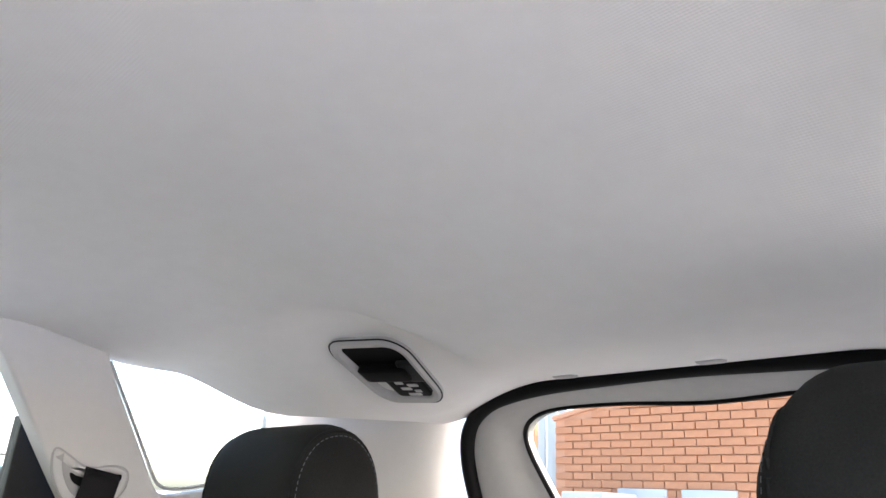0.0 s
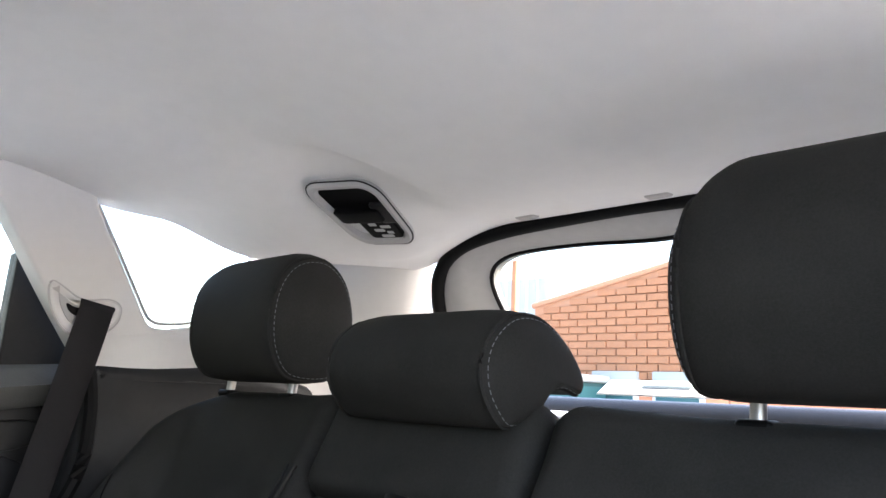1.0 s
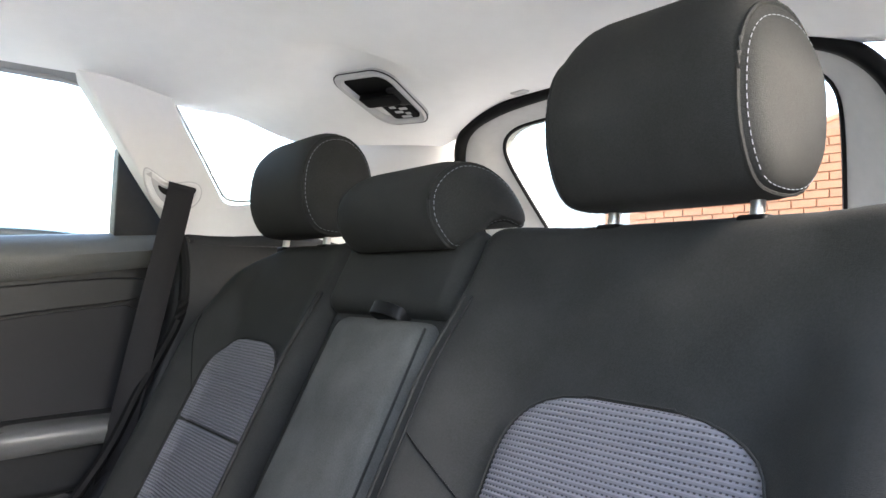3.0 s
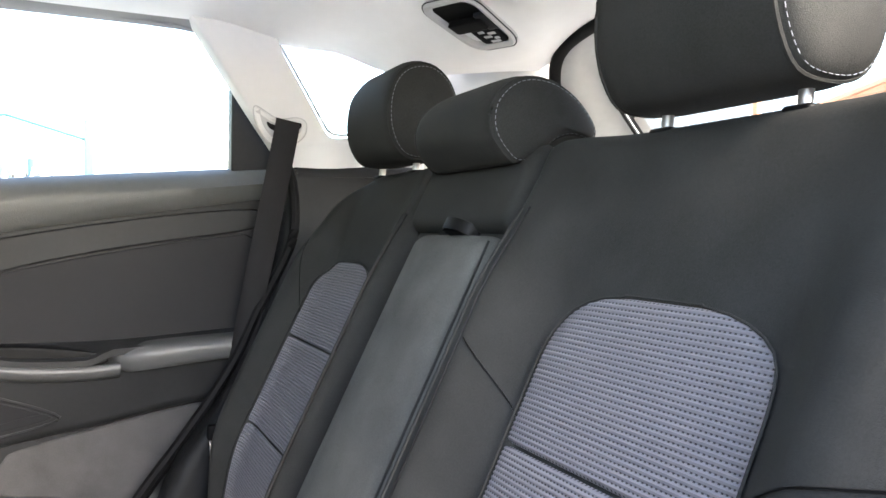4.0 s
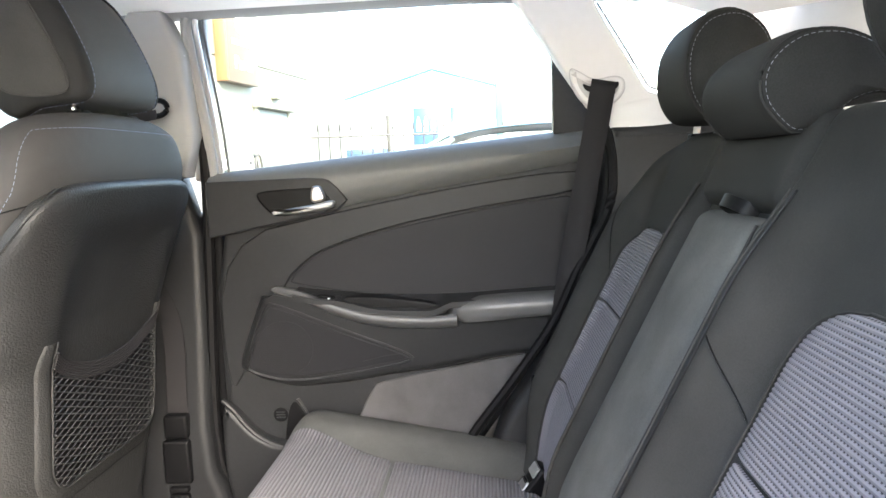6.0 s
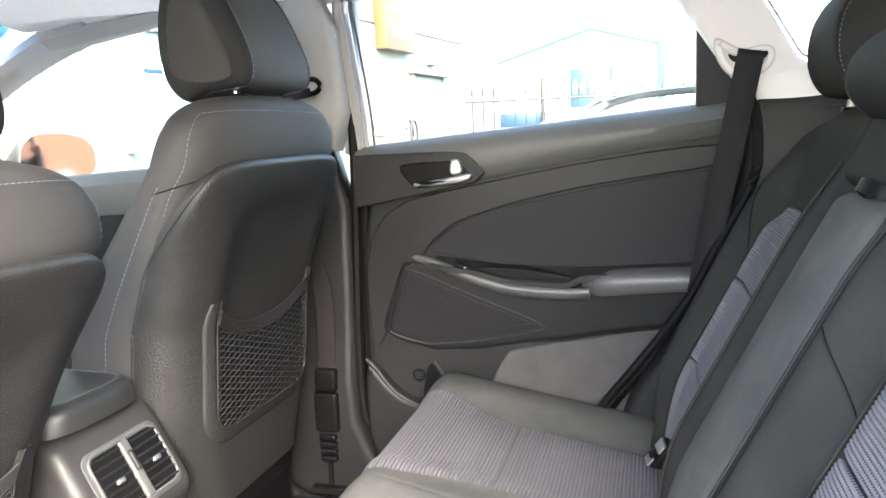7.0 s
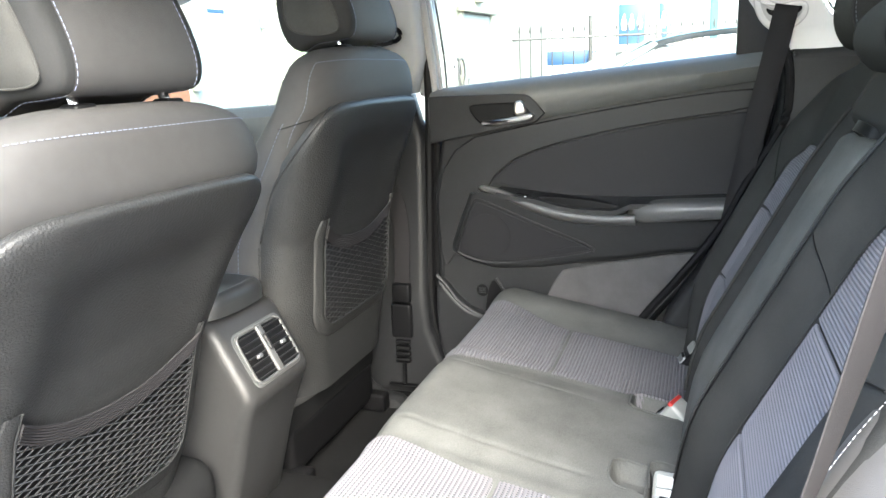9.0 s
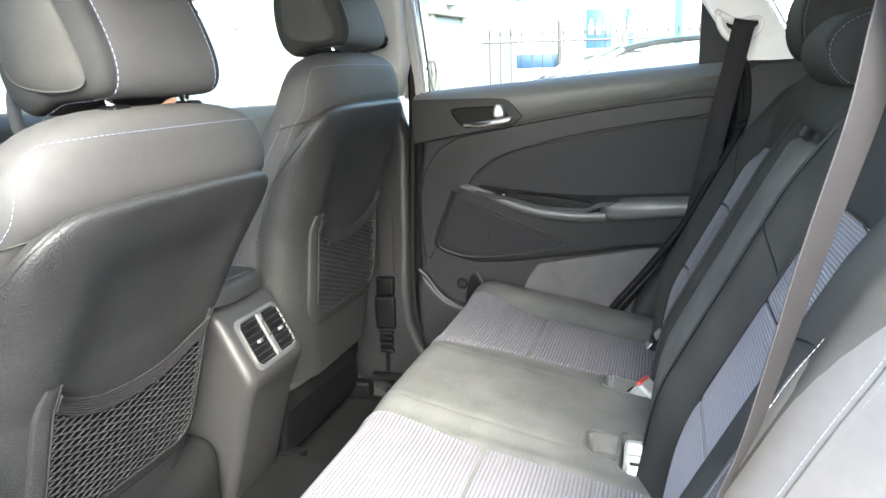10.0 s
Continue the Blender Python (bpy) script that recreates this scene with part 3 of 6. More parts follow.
def make_back(side, nm):
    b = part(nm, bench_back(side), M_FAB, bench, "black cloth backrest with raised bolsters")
    pc, ph = (0.364, 0.117) if side < 0 else (0.381, 0.130)
    for v0, v1 in ((0.055, 0.2165), (0.2195, 0.3835), (0.3865, 0.538)):
        def place(s, v, w):
            m = pc + s * ph
            return back_at(-0.012 + side * m, v, back_front(m, v, side) + 0.006 + w)
        part("insert_panel", rib_patch(place, pad_half, v0, v1, 0.0048, 0.0015, 30, ph), M_PAD, b, "grey-blue ribbed cloth insert")
    rim = [back_at(-0.012 + side * (pc + s * (ph + 0.002) * pad_half(min(v, 0.539))), v, back_front(pc + s * (ph + 0.002) * pad_half(min(v, 0.539)), v, side) + 0.005)
           for s, v in [(-1, 0.05 + 0.4 * k / 10) for k in range(11)] + [(-1, 0.45 + 0.09 * math.sin(math.pi / 2 * k / 10)) for k in range(1, 11)] + [(1, 0.45 + 0.09 * math.sin(math.pi / 2 * k / 10)) for k in range(10, 0, -1)] + [(1, 0.05 + 0.4 * k / 10) for k in range(10, -1, -1)]]
    part("insert_piping", tube(rim, 0.0012, 6), M_FAB, b)
    for mm in ((0.146, 0.160) if side > 0 else (0.182, 0.194)):
        ln = [back_at(-0.012 + side * mm, 0.06 + 0.56 * k / 30, back_front(mm, 0.06 + 0.56 * k / 30, side) + (0.0005 if mm in (0.160, 0.194) else -0.001)) for k in range(31)]
        part("seam", tube(ln, 0.0012 if mm in (0.160, 0.194) else 0.0030, 6), M_BLACK if mm in (0.160, 0.194) else M_FAB, b)
    if side > 0:
        # stitched vinyl bolster beside the open door
        sec = [Vector(p) for p in ((0.590, 0.030), (0.612, 0.047), (0.636, 0.052), (0.655, 0.048), (0.672, 0.041), (0.690, 0.031), (0.708, 0.018), (0.730, 0.000), (0.752, -0.025), (0.768, -0.07), (0.60, -0.07))]
        smp = [Vector((p.x, p.y)) for p in smooth_path([(p.x, p.y, 0) for p in sec], 3)]

        def bol(p, v):
            k = 1 - 0.55 * sstep(0.40, 0.66, v)
            return back_at(p.x - 0.05 * sstep(0.45, 0.66, v), v, p.y * k if p.y > 0 else p.y)
        sb = part("side_bolster", loft([[bol(p, 0.0 + 0.64 * k / 28) for p in smp] for k in range(29)]), M_BOLSTER, b, "grey vinyl side bolster with pale stitching", 60)
        for off, mat in ((Vector((0.6395, 0.0540)), M_STITCHW), (Vector((0.694, 0.0292)), M_BLUEST), (Vector((0.702, 0.0222)), M_BLUEST)):
            ln = [bol(off, 0.02 + 0.60 * k / 60) for k in range(61)]
            part("stitching", stitches(ln, 0.0034, 0.0020, 0.00032), mat, sb, "pale stitching along the bolster")
        ln = [bol(Vector((0.698, 0.0258)), 0.02 + 0.60 * k / 60) for k in range(61)]
        part("seam", tube(ln, 0.0008, 5), M_FAB, sb)
    for m0, m1, va, vb in ((0.165 if side > 0 else 0.2, 0.258, 0.462, 0.405), (0.64, 0.49, 0.45, 0.41) if side > 0 else (0.535, 0.482, 0.56, 0.425)):
        seam = [back_at(-0.012 + side * (m0 + (m1 - m0) * k / 12), va + (vb - va) * (k / 12), back_front(m0 + (m1 - m0) * k / 12, va + (vb - va) * (k / 12), side) + 0.001) for k in range(13)]
        part("seam", tube(seam, 0.0009, 5), M_BLACK, b)
    return b


make_back(-1, "backrest")
make_back(1, "backrest")


# middle section with folding armrest and pull strap
def mid_fn(cv, hv, w0):
    return lambda o: back_at(o.x - 0.015, cv + o.z, w0 - o.y)


def placed(bm, f):
    for vtx in bm.verts:
        vtx.co = f(vtx.co.copy())
    return bm


part("middle_backrest", placed(rbox((-0.022, 0, 0), (0.284, 0.12, 0.12), 0.022, 8, 3), mid_fn(0.658, 0.06, -0.036)), M_FAB, bench, "black cloth panel above the folding armrest")
part("middle_base", placed(rbox((-0.022, 0, 0), (0.284, 0.08, 0.66), 0.024, 6, 3), mid_fn(0.30, 0.3, -0.036)), M_FAB, bench)
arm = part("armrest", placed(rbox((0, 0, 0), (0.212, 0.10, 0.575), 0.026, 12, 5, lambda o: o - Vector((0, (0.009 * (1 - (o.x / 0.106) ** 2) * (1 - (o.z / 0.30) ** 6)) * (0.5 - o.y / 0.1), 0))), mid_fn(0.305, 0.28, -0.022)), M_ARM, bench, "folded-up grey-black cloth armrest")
for sx in (-1, 1):
    # black tube imitates the shade down in the gap beside the armrest
    part("armrest_gap_shade", tube([back_at(-0.015 + sx * 0.1085, 0.03 + 0.56 * k / 20, -0.006) for k in range(21)], 0.0045, 6), M_BLACK, bench)
    part("armrest_piping", tube([back_at(-0.015 + sx * 0.098, 0.03 + 0.55 * k / 20, 0.0225) for k in range(21)], 0.0016, 6), M_FAB, arm)
st = smooth_path([back_at(0.020, 0.596, 0.002), back_at(0.016, 0.597, 0.020), back_at(0.002, 0.598, 0.031), back_at(-0.018, 0.598, 0.035), back_at(-0.030, 0.597, 0.030), back_at(-0.022, 0.594, 0.022), back_at(-0.004, 0.593, 0.015), back_at(0.006, 0.592, 0.002)], 5)
part("pull_strap", ribbon(st, [Vector((0.05, 0.45, 0.89))] * len(st), 0.016, 0.002), M_BLACK, bench, "short black webbing pull loop")


# cushion
POCKETS = ((0.092, 0.722, 0.032, 0.034, 0.030), (0.095, 0.780, 0.060, 0.036, 0.075), (-0.176, 0.738, 0.036, 0.042, 0.050))


def cush_z(x, y):
    m = abs(x + 0.012)
    z = 0.735 - (y - 0.36) * 0.19
    z += 0.014 * (1 - sstep(0.10, 0.24, m)) + 0.018 * sstep(0.47, 0.58, m) * (1 - sstep(0.60, 0.70, m))
    z += 0.010 * math.exp(-((m - 0.20) / 0.02) ** 2) * 0.4
    base = z
    for px, py, hx, hy, deep in POCKETS:
        d = math.hypot(max(0, abs(x - px) - hx + 0.02), max(0, abs(y - py) - hy + 0.02)) - 0.02
        z = min(z, base - deep * (1 - sstep(-0.004, 0.003, d))) + 0.002 * math.exp(-((d - 0.010) / 0.006) ** 2)
    # the lengthwise seam beside the middle place
    for sx in (0.105, -0.15):
        z -= 0.0022 * math.exp(-((x - sx - 0.02 * math.sin((y - 0.3) * 4)) / 0.0025) ** 2) * (1 - sstep(0.62, 0.68, y))
    return z


def cush_top(x, y):
    """Height of the cushion's skin, with its rounded front."""
    e = max(0.0, 0.365 - y)
    return cush_z(x, max(y, 0.33)) - (0.062 - math.sqrt(max(0.0, 0.062 ** 2 - min(e, 0.062) ** 2)))


def cush_skin(u, v):
    x = -0.692 + 1.36 * u
    edge = 0.05 * (max(0.0, abs(2 * u - 1) - 0.955) / 0.045) ** 2
    if v < 0.12:
        return Vector((x, 0.303 + 0.02 * (0.12 - v) / 0.12, 0.45 + (cush_top(x, 0.303) - 0.45) * v / 0.12 - edge * v))
    k = (v - 0.12) / 0.88
    y = 0.303 + 0.56 * (k ** 1.15)
    return Vector((x, y, cush_top(x, y) - edge))


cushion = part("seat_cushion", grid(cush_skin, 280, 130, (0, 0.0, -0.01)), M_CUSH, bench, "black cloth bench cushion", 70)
for side, xa, xb in ((-1, 0.203, 0.478), (1, 0.200, 0.475)):
    for ya, yb in ((0.307, 0.5285), (0.5335, 0.800)):
        def place(s, v, w, side=side, xa=xa, xb=xb):
            fo, fi = 0.066 * sstep(0.53, 0.34, v), 0.026 * sstep(0.52, 0.33, v)
            x = side * ((xa - fi + xb + fo) / 2 + s * (xb - xa + fi + fo) / 2)
            return Vector((x, v, cush_top(x, v) + 0.004 + w))
        part("insert_panel", rib_patch(place, lambda v: 1.0, ya, yb, 0.0066, 0.0020, 40, (xb - xa) / 2), M_PADC, cushion, "grey-blue ribbed cloth insert")


# piping round the buckle hollows
for px, py, hx, hy, deep in POCKETS:
    rg_ = [Vector((p.x, p.y, cush_top(px + (p.x - px) * 1.5, py + (p.y - py) * 1.25) + 0.001)) for p in rrect(2 * hx + 0.010, 2 * hy + 0.010, 0.02, 6, px, py)]
    part("pocket_piping", tube(rg_, 0.0022, 6, True), M_CUSH, cushion)


# headrests
def extrude_x(profile, half, steps, bm=None, cx=0.0, crown=0.0):
    """A padded block of one side profile, rounded off at both ends."""
    c = sum((Vector(p) for p in profile), Vector((0, 0))) / len(profile)
    rings = []
    for xs, sc in steps:
        drop = crown * max(0.0, (abs(xs) - 0.45) / 0.55) ** 2.4
        top = max(p.y for p in profile) - c.y
        rings.append([Vector((cx + xs * half, c.x + (p.x - c.x) * sc, c.y + (p.y - c.y) * sc - min(drop, 0.7 * sc * top) * max(0.0, (p.y - c.y) / top) ** 1.5)) for p in profile])
    return loft(rings, bm)


STEPS = [(-1.0, 0.30), (-0.99, 0.55), (-0.965, 0.76), (-0.93, 0.89), (-0.89, 0.955), (-0.845, 0.985), (-0.79, 1.0), (-0.5, 1.015), (0, 1.02), (0.5, 1.015), (0.79, 1.0), (0.845, 0.985), (0.89, 0.955), (0.93, 0.89), (0.965, 0.76), (0.99, 0.55), (1.0, 0.30)]


def pillow(u):
    return max(0.002, (1 - min(1.0, abs(u)) ** 11) ** 0.30)


STEPS_R = [(u, pillow(u)) for u in [math.sin(math.pi / 2 * (k / 18 - 1)) for k in range(37)]]
HR_OUT = smooth_path([(1.047, 1.312), (1.027, 1.36), (1.031, 1.428), (1.058, 1.474), (1.103, 1.484), (1.140, 1.452), (1.156, 1.395), (1.152, 1.335), (1.125, 1.305), (1.08, 1.300)], 4, True)
HR_OUT = [Vector((p.x, p.y)) for p in HR_OUT]
HR_MID = [Vector((p.x, p.y)) for p in smooth_path([(1.032, 1.272), (1.008, 1.304), (1.012, 1.342), (1.045, 1.372), (1.090, 1.374), (1.132, 1.352), (1.160, 1.318), (1.156, 1.300), (1.128, 1.306), (1.098, 1.298), (1.07, 1.274), (1.05, 1.268)], 4, True)]


def headrest(profile, cx, half, parent, nm, crown=0.02):
    h = part(nm, extrude_x(profile, half, STEPS_R, cx=cx, crown=crown * 0.6), M_FAB, parent, "black cloth headrest with stitched side panels", angle=75)
    c = sum(profile, Vector((0, 0))) / len(profile)
    top = max(p.y for p in profile) - c.y

    def dropped(p, xs):
        return crown * 0.6 * ((xs - 0.45) / 0.55) ** 2.4 * max(0.0, (p.y - c.y) / top) ** 1.5
    for s in (-1, 1):
        ring = [Vector((cx + s * half * 0.84, c.x + (p.x - c.x) * pillow(0.84), c.y + (p.y - c.y) * pillow(0.84) - dropped(p, 0.84))) for p in profile]
        part("piping", tube(ring, 0.0022, 6, True), M_FAB, h)
        ring2 = [Vector((cx + s * half * 0.89, c.x + (p.x - c.x) * pillow(0.89) * 1.004, c.y + (p.y - c.y) * pillow(0.89) * 1.004 - dropped(p, 0.89))) for p in profile]
        part("stitching", stitches(ring2 + ring2[:1], 0.0042, 0.0028, 0.0004), M_STITCH, h, "pale grey stitching")
    return h


HR_FAR = [Vector((p.x, p.y - 0.016 * max(0, (p.y - 1.30) / 0.18))) for p in HR_OUT]
h1 = headrest(HR_FAR, -0.376, 0.116, bench, "headrest")
h2 = headrest(HR_OUT, 0.347, 0.119, bench, "headrest", 0.085)
h3 = headrest(HR_MID, -0.026, 0.124, bench, "headrest", 0.012)
for cx, hh, z0, y0 in ((-0.383, h1, 1.25, 1.085), (0.353, h2, 1.25, 1.085), (-0.027, h3, 1.23, 1.06)):
    for dx in (-0.075, 0.075):
        part("post", tube([(cx + dx, y0, z0), (cx + dx, y0 + 0.01, z0 + 0.08)], 0.006, 10), M_SATIN, hh, "satin metal headrest post")
        part("post_guide", rbox((cx + dx, y0 + 0.004, 1.283 if abs(cx) > 0.1 else 1.256), (0.028, 0.024, 0.010), 0.0045, 2, 2), M_BLACK, hh)


# ---- far rear door ----
door = thing("door_1", "closed charcoal rear door trim with armrest, speaker and silver handle", "car door", kind="structure")


def dp(depth=0.0, bow=0.0):
    return lambda y, z, h: Vector((-0.775 + depth + h, y, z))


def dpart(name, pts, d0, d1, bev, mat, label="", n=2, parent=None):
    return part(name, slab(chaikin(pts, n), dp(d0), d1 - d0, bev), mat, parent or door, label)


dpart("base_panel", [(0.115, 1.25), (0.115, 0.55), (0.16, 0.47), (0.54, 0.47), (0.70, 0.66), (0.86, 0.87), (0.945, 1.08), (0.965, 1.30), (0.5, 1.28)], 0.0, 0.040, 0.012, M_DARK)
# upper roll
rings = []
for k in range(41):
    y = 0.118 + 0.85 * k / 40
    zt, zb = 1.256 + 0.058 * (y - 0.12) / 0.77, 1.116 + 0.190 * (y - 0.12) - 0.055 * max(0, y - 0.45) ** 1.3
    sec = [(0.0, zt - 0.004), (0.018, zt + 0.002), (0.035, zt - 0.001), (0.055, zt - 0.014), (0.066, zt - 0.034), (0.068, (zt + zb) / 2), (0.060, zb + 0.012), (0.050, zb + 0.002), (0.0, zb)]
    rings.append([Vector((-0.775 + a, y, b)) for a, b in sec])
part("upper_trim", loft(rings), M_DOORUP, door, "soft grey-black upper door trim")
dpart("shoulder_panel", [(0.125, 1.110), (0.42, 1.168), (0.70, 1.214), (0.955, 1.238), (0.955, 1.190), (0.70, 1.160), (0.51, 1.126), (0.36, 1.084), (0.305, 1.045), (0.275, 1.015), (0.18, 0.83), (0.125, 0.75)], 0.02, 0.047, 0.004, M_DARK)
dpart("insert_panel", [(0.283, 1.008), (0.288, 1.022), (0.312, 1.048), (0.354, 1.077), (0.419, 1.100), (0.51, 1.121), (0.635, 1.145), (0.80, 1.170), (0.95, 1.184), (0.92, 0.96), (0.64, 0.95), (0.45, 0.98)], 0.025, 0.045, 0.003, M_INSERT, "charcoal vinyl insert")


def curve_at(pts, y):
    """Height of a line through (y, z) points."""
    for (y0, z0), (y1, z1) in zip(pts, pts[1:]):
        if y <= y1:
            return z0 + (z1 - z0) * (sstep(0, 1, (y - y0) / (y1 - y0)) * 0.4 + 0.6 * max(0.0, (y - y0) / (y1 - y0)))
    return pts[-1][1]


LOW_TOP = [(0.16, 0.985), (0.246, 0.992), (0.317, 0.982), (0.383, 0.958), (0.461, 0.933), (0.537, 0.925), (0.646, 0.925), (0.75, 0.926), (0.97, 0.940)]
LOW_END = [(0.14, 0.835), (0.170, 0.812), (0.215, 0.790), (0.29, 0.772), (0.38, 0.778), (0.55, 0.803), (0.78, 0.838), (0.97, 0.866)]


def lower_depth(z):
    """The panel under the armrest leans out towards its top."""
    return 0.060 + (z - 0.80) * 0.13


def lower_skin(u, v):
    y = 0.152 + 0.808 * u
    lo, hi = curve_at(LOW_END, y), curve_at(LOW_TOP, y)
    # the leading edge slants forward and down
    y += 0.070 * max(0.0, v) * (1 - sstep(0.0, 0.16, u))
    z = lo + (hi - lo) * v
    e = max(0.0, 1 - (z - lo) / 0.020)
    g = max(0.0, 1 - u / 0.035)
    d = lower_depth(z) - 0.030 * (1 - math.sqrt(max(0.0, 1 - e * e))) - 0.026 * (1 - math.sqrt(max(0.0, 1 - g * g)))
    return Vector((-0.775 + d, y, z))


part("lower_panel", grid(lower_skin, 90, 30, (-0.02, 0, 0)), M_DARK, door, "bulged charcoal panel under the armrest", 60)


def on_low(h0):
    return lambda y, z, h: Vector((-0.775 + lower_depth(z) + h0 + h, y, z))


# armrest bar
bl = smooth_path([(0.243, 0.998, 0.058), (0.262, 0.999, 0.072), (0.317, 0.988, 0.088), (0.383, 0.964, 0.097), (0.461, 0.941, 0.101), (0.537, 0.932, 0.103), (0.600, 0.930, 0.104), (0.652, 0.932, 0.104)], 6)
rings = []
for i, p in enumerate(bl):
    k = min(1.0, 0.25 + i / 9)
    hh, dd = 0.0085 * k, p.z
    rings.append([Vector((-0.775 + a, p.x, p.y + b)) for a, b in ((0.03, hh * 0.1), (dd - 0.030, hh * 0.35), (dd - 0.016, hh * 0.85), (dd - 0.008, hh * 0.95), (dd - 0.002, hh * 0.55), (dd, -hh * 0.2), (dd - 0.003, -hh * 1.0), (dd - 0.010, -hh * 1.8), (dd - 0.022, -hh * 2.6), (0.03, -hh * 3.2))])
part("armrest_blade", loft(rings), M_BLADE, door, "satin grey blade in front of the armrest", 50)
pd = smooth_path([(0.628, 0.956, 0.060), (0.650, 0.965, 0.090), (0.690, 0.970, 0.106), (0.760, 0.974, 0.111), (0.860, 0.978, 0.111), (0.935, 0.981, 0.108)], 6)
rings = []
for i, p in enumerate(pd):
    low = 0.026 + 0.022 * sstep(0, 10, i) - 0.006 * sstep(12, 30, i)
    rings.append([Vector((-0.775 + a, p.x, p.y + b)) for a, b in ((0.03, 0.004), (p.z - 0.040, 0.003), (p.z - 0.020, 0.0), (p.z - 0.009, -0.004), (p.z - 0.002, -0.011), (p.z, -0.019), (p.z - 0.003, -low * 0.8), (p.z - 0.010, -low), (0.03, -low - 0.004))])
part("armrest_pad", loft(rings), M_BLADE, door, "padded charcoal armrest", 50)
part("armrest_shelf", grid(lambda u, v: Vector((-0.775 + 0.04 + 0.055 * v, 0.30 + 0.62 * u, curve_at([(0.30, 1.001), (0.381, 0.990), (0.474, 0.984), (0.65, 0.978), (0.93, 0.990)], 0.30 + 0.62 * u) - 0.012 * v - 0.020 * sstep(0.12, 0.35, u) * (1 - sstep(0.47, 0.56, u)) * v)), 40, 6, (0, 0, -0.012)), M_DARK, door)
# black patch stands in for the shade inside the grip
dpart("grip_shade", [(0.400, 0.984), (0.474, 0.981), (0.525, 0.976), (0.590, 0.966), (0.632, 0.954), (0.632, 0.934), (0.486, 0.930), (0.42, 0.962)], 0.03, 0.085, 0.004, M_BLACK, "black patch for the shade inside the grip")
sw = part("window_switch", slab(chaikin([(0.352, 0.992), (0.390, 0.984), (0.390, 0.974), (0.352, 0.981)], 2), dp(0.070), 0.018, 0.004), M_BLACK, door, "black window switch")
part("switch_mark", slab(rrect(0.006, 0.003, 0.001, 2, 0.378, 0.981), dp(0.087), 0.002, 0.0005), M_WHITE, sw, "small white switch mark")
# speaker
SPK = [(0.238, 0.962), (0.186, 0.836), (0.196, 0.822), (0.275, 0.801), (0.40, 0.815), (0.535, 0.838), (0.540, 0.847), (0.40, 0.900), (0.256, 0.964)]
SPK_C = Vector((0.272, 0.872))
sp = part("speaker_panel", slab(chaikin(SPK, 2), on_low(-0.004), 0.0065, 0.002), M_INSERT, door, "black speaker panel with pierced grille")
part("speaker_rim", tube([on_low(0.001)(p.x, p.y, 0) for p in chaikin([(0.234, 0.970), (0.178, 0.832), (0.192, 0.814), (0.275, 0.791), (0.40, 0.805), (0.545, 0.831), (0.552, 0.848), (0.40, 0.909), (0.254, 0.974)], 2)], 0.0032, 6, True), M_DARK, sp)
part("speaker_groove", tube([on_low(0.0022)(y, z, 0) for y, z in ((0.44, 0.836), (0.49, 0.848), (0.528, 0.852))], 0.0012, 5), M_DARK, sp)
part("grille", slab([SPK_C + Vector((0.061 * math.cos(2 * math.pi * k / 40), 0.061 * math.sin(2 * math.pi * k / 40))) for k in range(40)], on_low(0.0008), 0.0026, 0.0008), M_INSERT, sp, "pierced black grille")
gr = bmesh.new()
for a in range(-13, 14):
    for b in range(-15, 16):
        q = SPK_C + Vector(((a + 0.5 * (b % 2)) * 0.0056, b * 0.0048))
        if (q - SPK_C).length < 0.058:
            gr.faces.new([gr.verts.new(on_low(0.0037)(q.x + 0.0017 * math.cos(t), q.y + 0.0017 * math.sin(t), 0)) for t in (0.5, 1.75, 3.0, 4.25, 5.5)])
part("grille_holes", gr, M_DARK, sp)
# cloth wedge and map pocket
dpart("cloth_panel", [(0.455, 0.775), (0.49, 0.787), (0.795, 0.842), (0.82, 0.83), (0.70, 0.66), (0.55, 0.52), (0.40, 0.52), (0.40, 0.66)], 0.025, 0.048, 0.004, M_CLOTH, "grey felt cloth wedge", 1)
dpart("lower_trim", [(0.14, 0.85), (0.30, 0.80), (0.54, 0.82), (0.54, 0.66), (0.50, 0.52), (0.16, 0.50), (0.125, 0.72)], 0.02, 0.044, 0.004, M_DARK)
lip = smooth_path([Vector((-0.70, y, z)) for y, z in ((0.122, 0.757), (0.145, 0.735), (0.18, 0.690), (0.22, 0.660), (0.255, 0.648), (0.275, 0.655), (0.30, 0.640))], 4)
pk = dpart("map_pocket", [(0.118, 0.752), (0.145, 0.735), (0.18, 0.690), (0.22, 0.660), (0.30, 0.645), (0.45, 0.63), (0.45, 0.50), (0.15, 0.48), (0.118, 0.56)], 0.02, 0.082, 0.012, M_DARK, "open map pocket", 2)
part("pocket_lip", tube(lip, 0.006, 8), M_DARK, pk)
# raised black patch imitates the shade of the bottle hollow
part("bottle_shade", slab(chaikin([(0.245, 0.56), (0.248, 0.640), (0.256, 0.700), (0.268, 0.740), (0.282, 0.742), (0.302, 0.705), (0.320, 0.650), (0.330, 0.56)], 2), dp(0.0425), 0.003, 0.0012), M_BLACK, door, "black patch for the shade in the bottle hollow")
part("hollow_lip", tube(smooth_path([Vector((-0.729, y, z)) for y, z in ((0.332, 0.60), (0.324, 0.652), (0.305, 0.710), (0.284, 0.748))], 4), 0.004, 6), M_DARK, door)
em = part("emblem", slab([Vector((0.243 + 0.017 * math.cos(a), 0.712 + 0.017 * math.sin(a))) for a in [2 * math.pi * k / 24 for k in range(24)]], dp(0.0425), 0.003, 0.001), M_BLACK, door, "round dark clip")
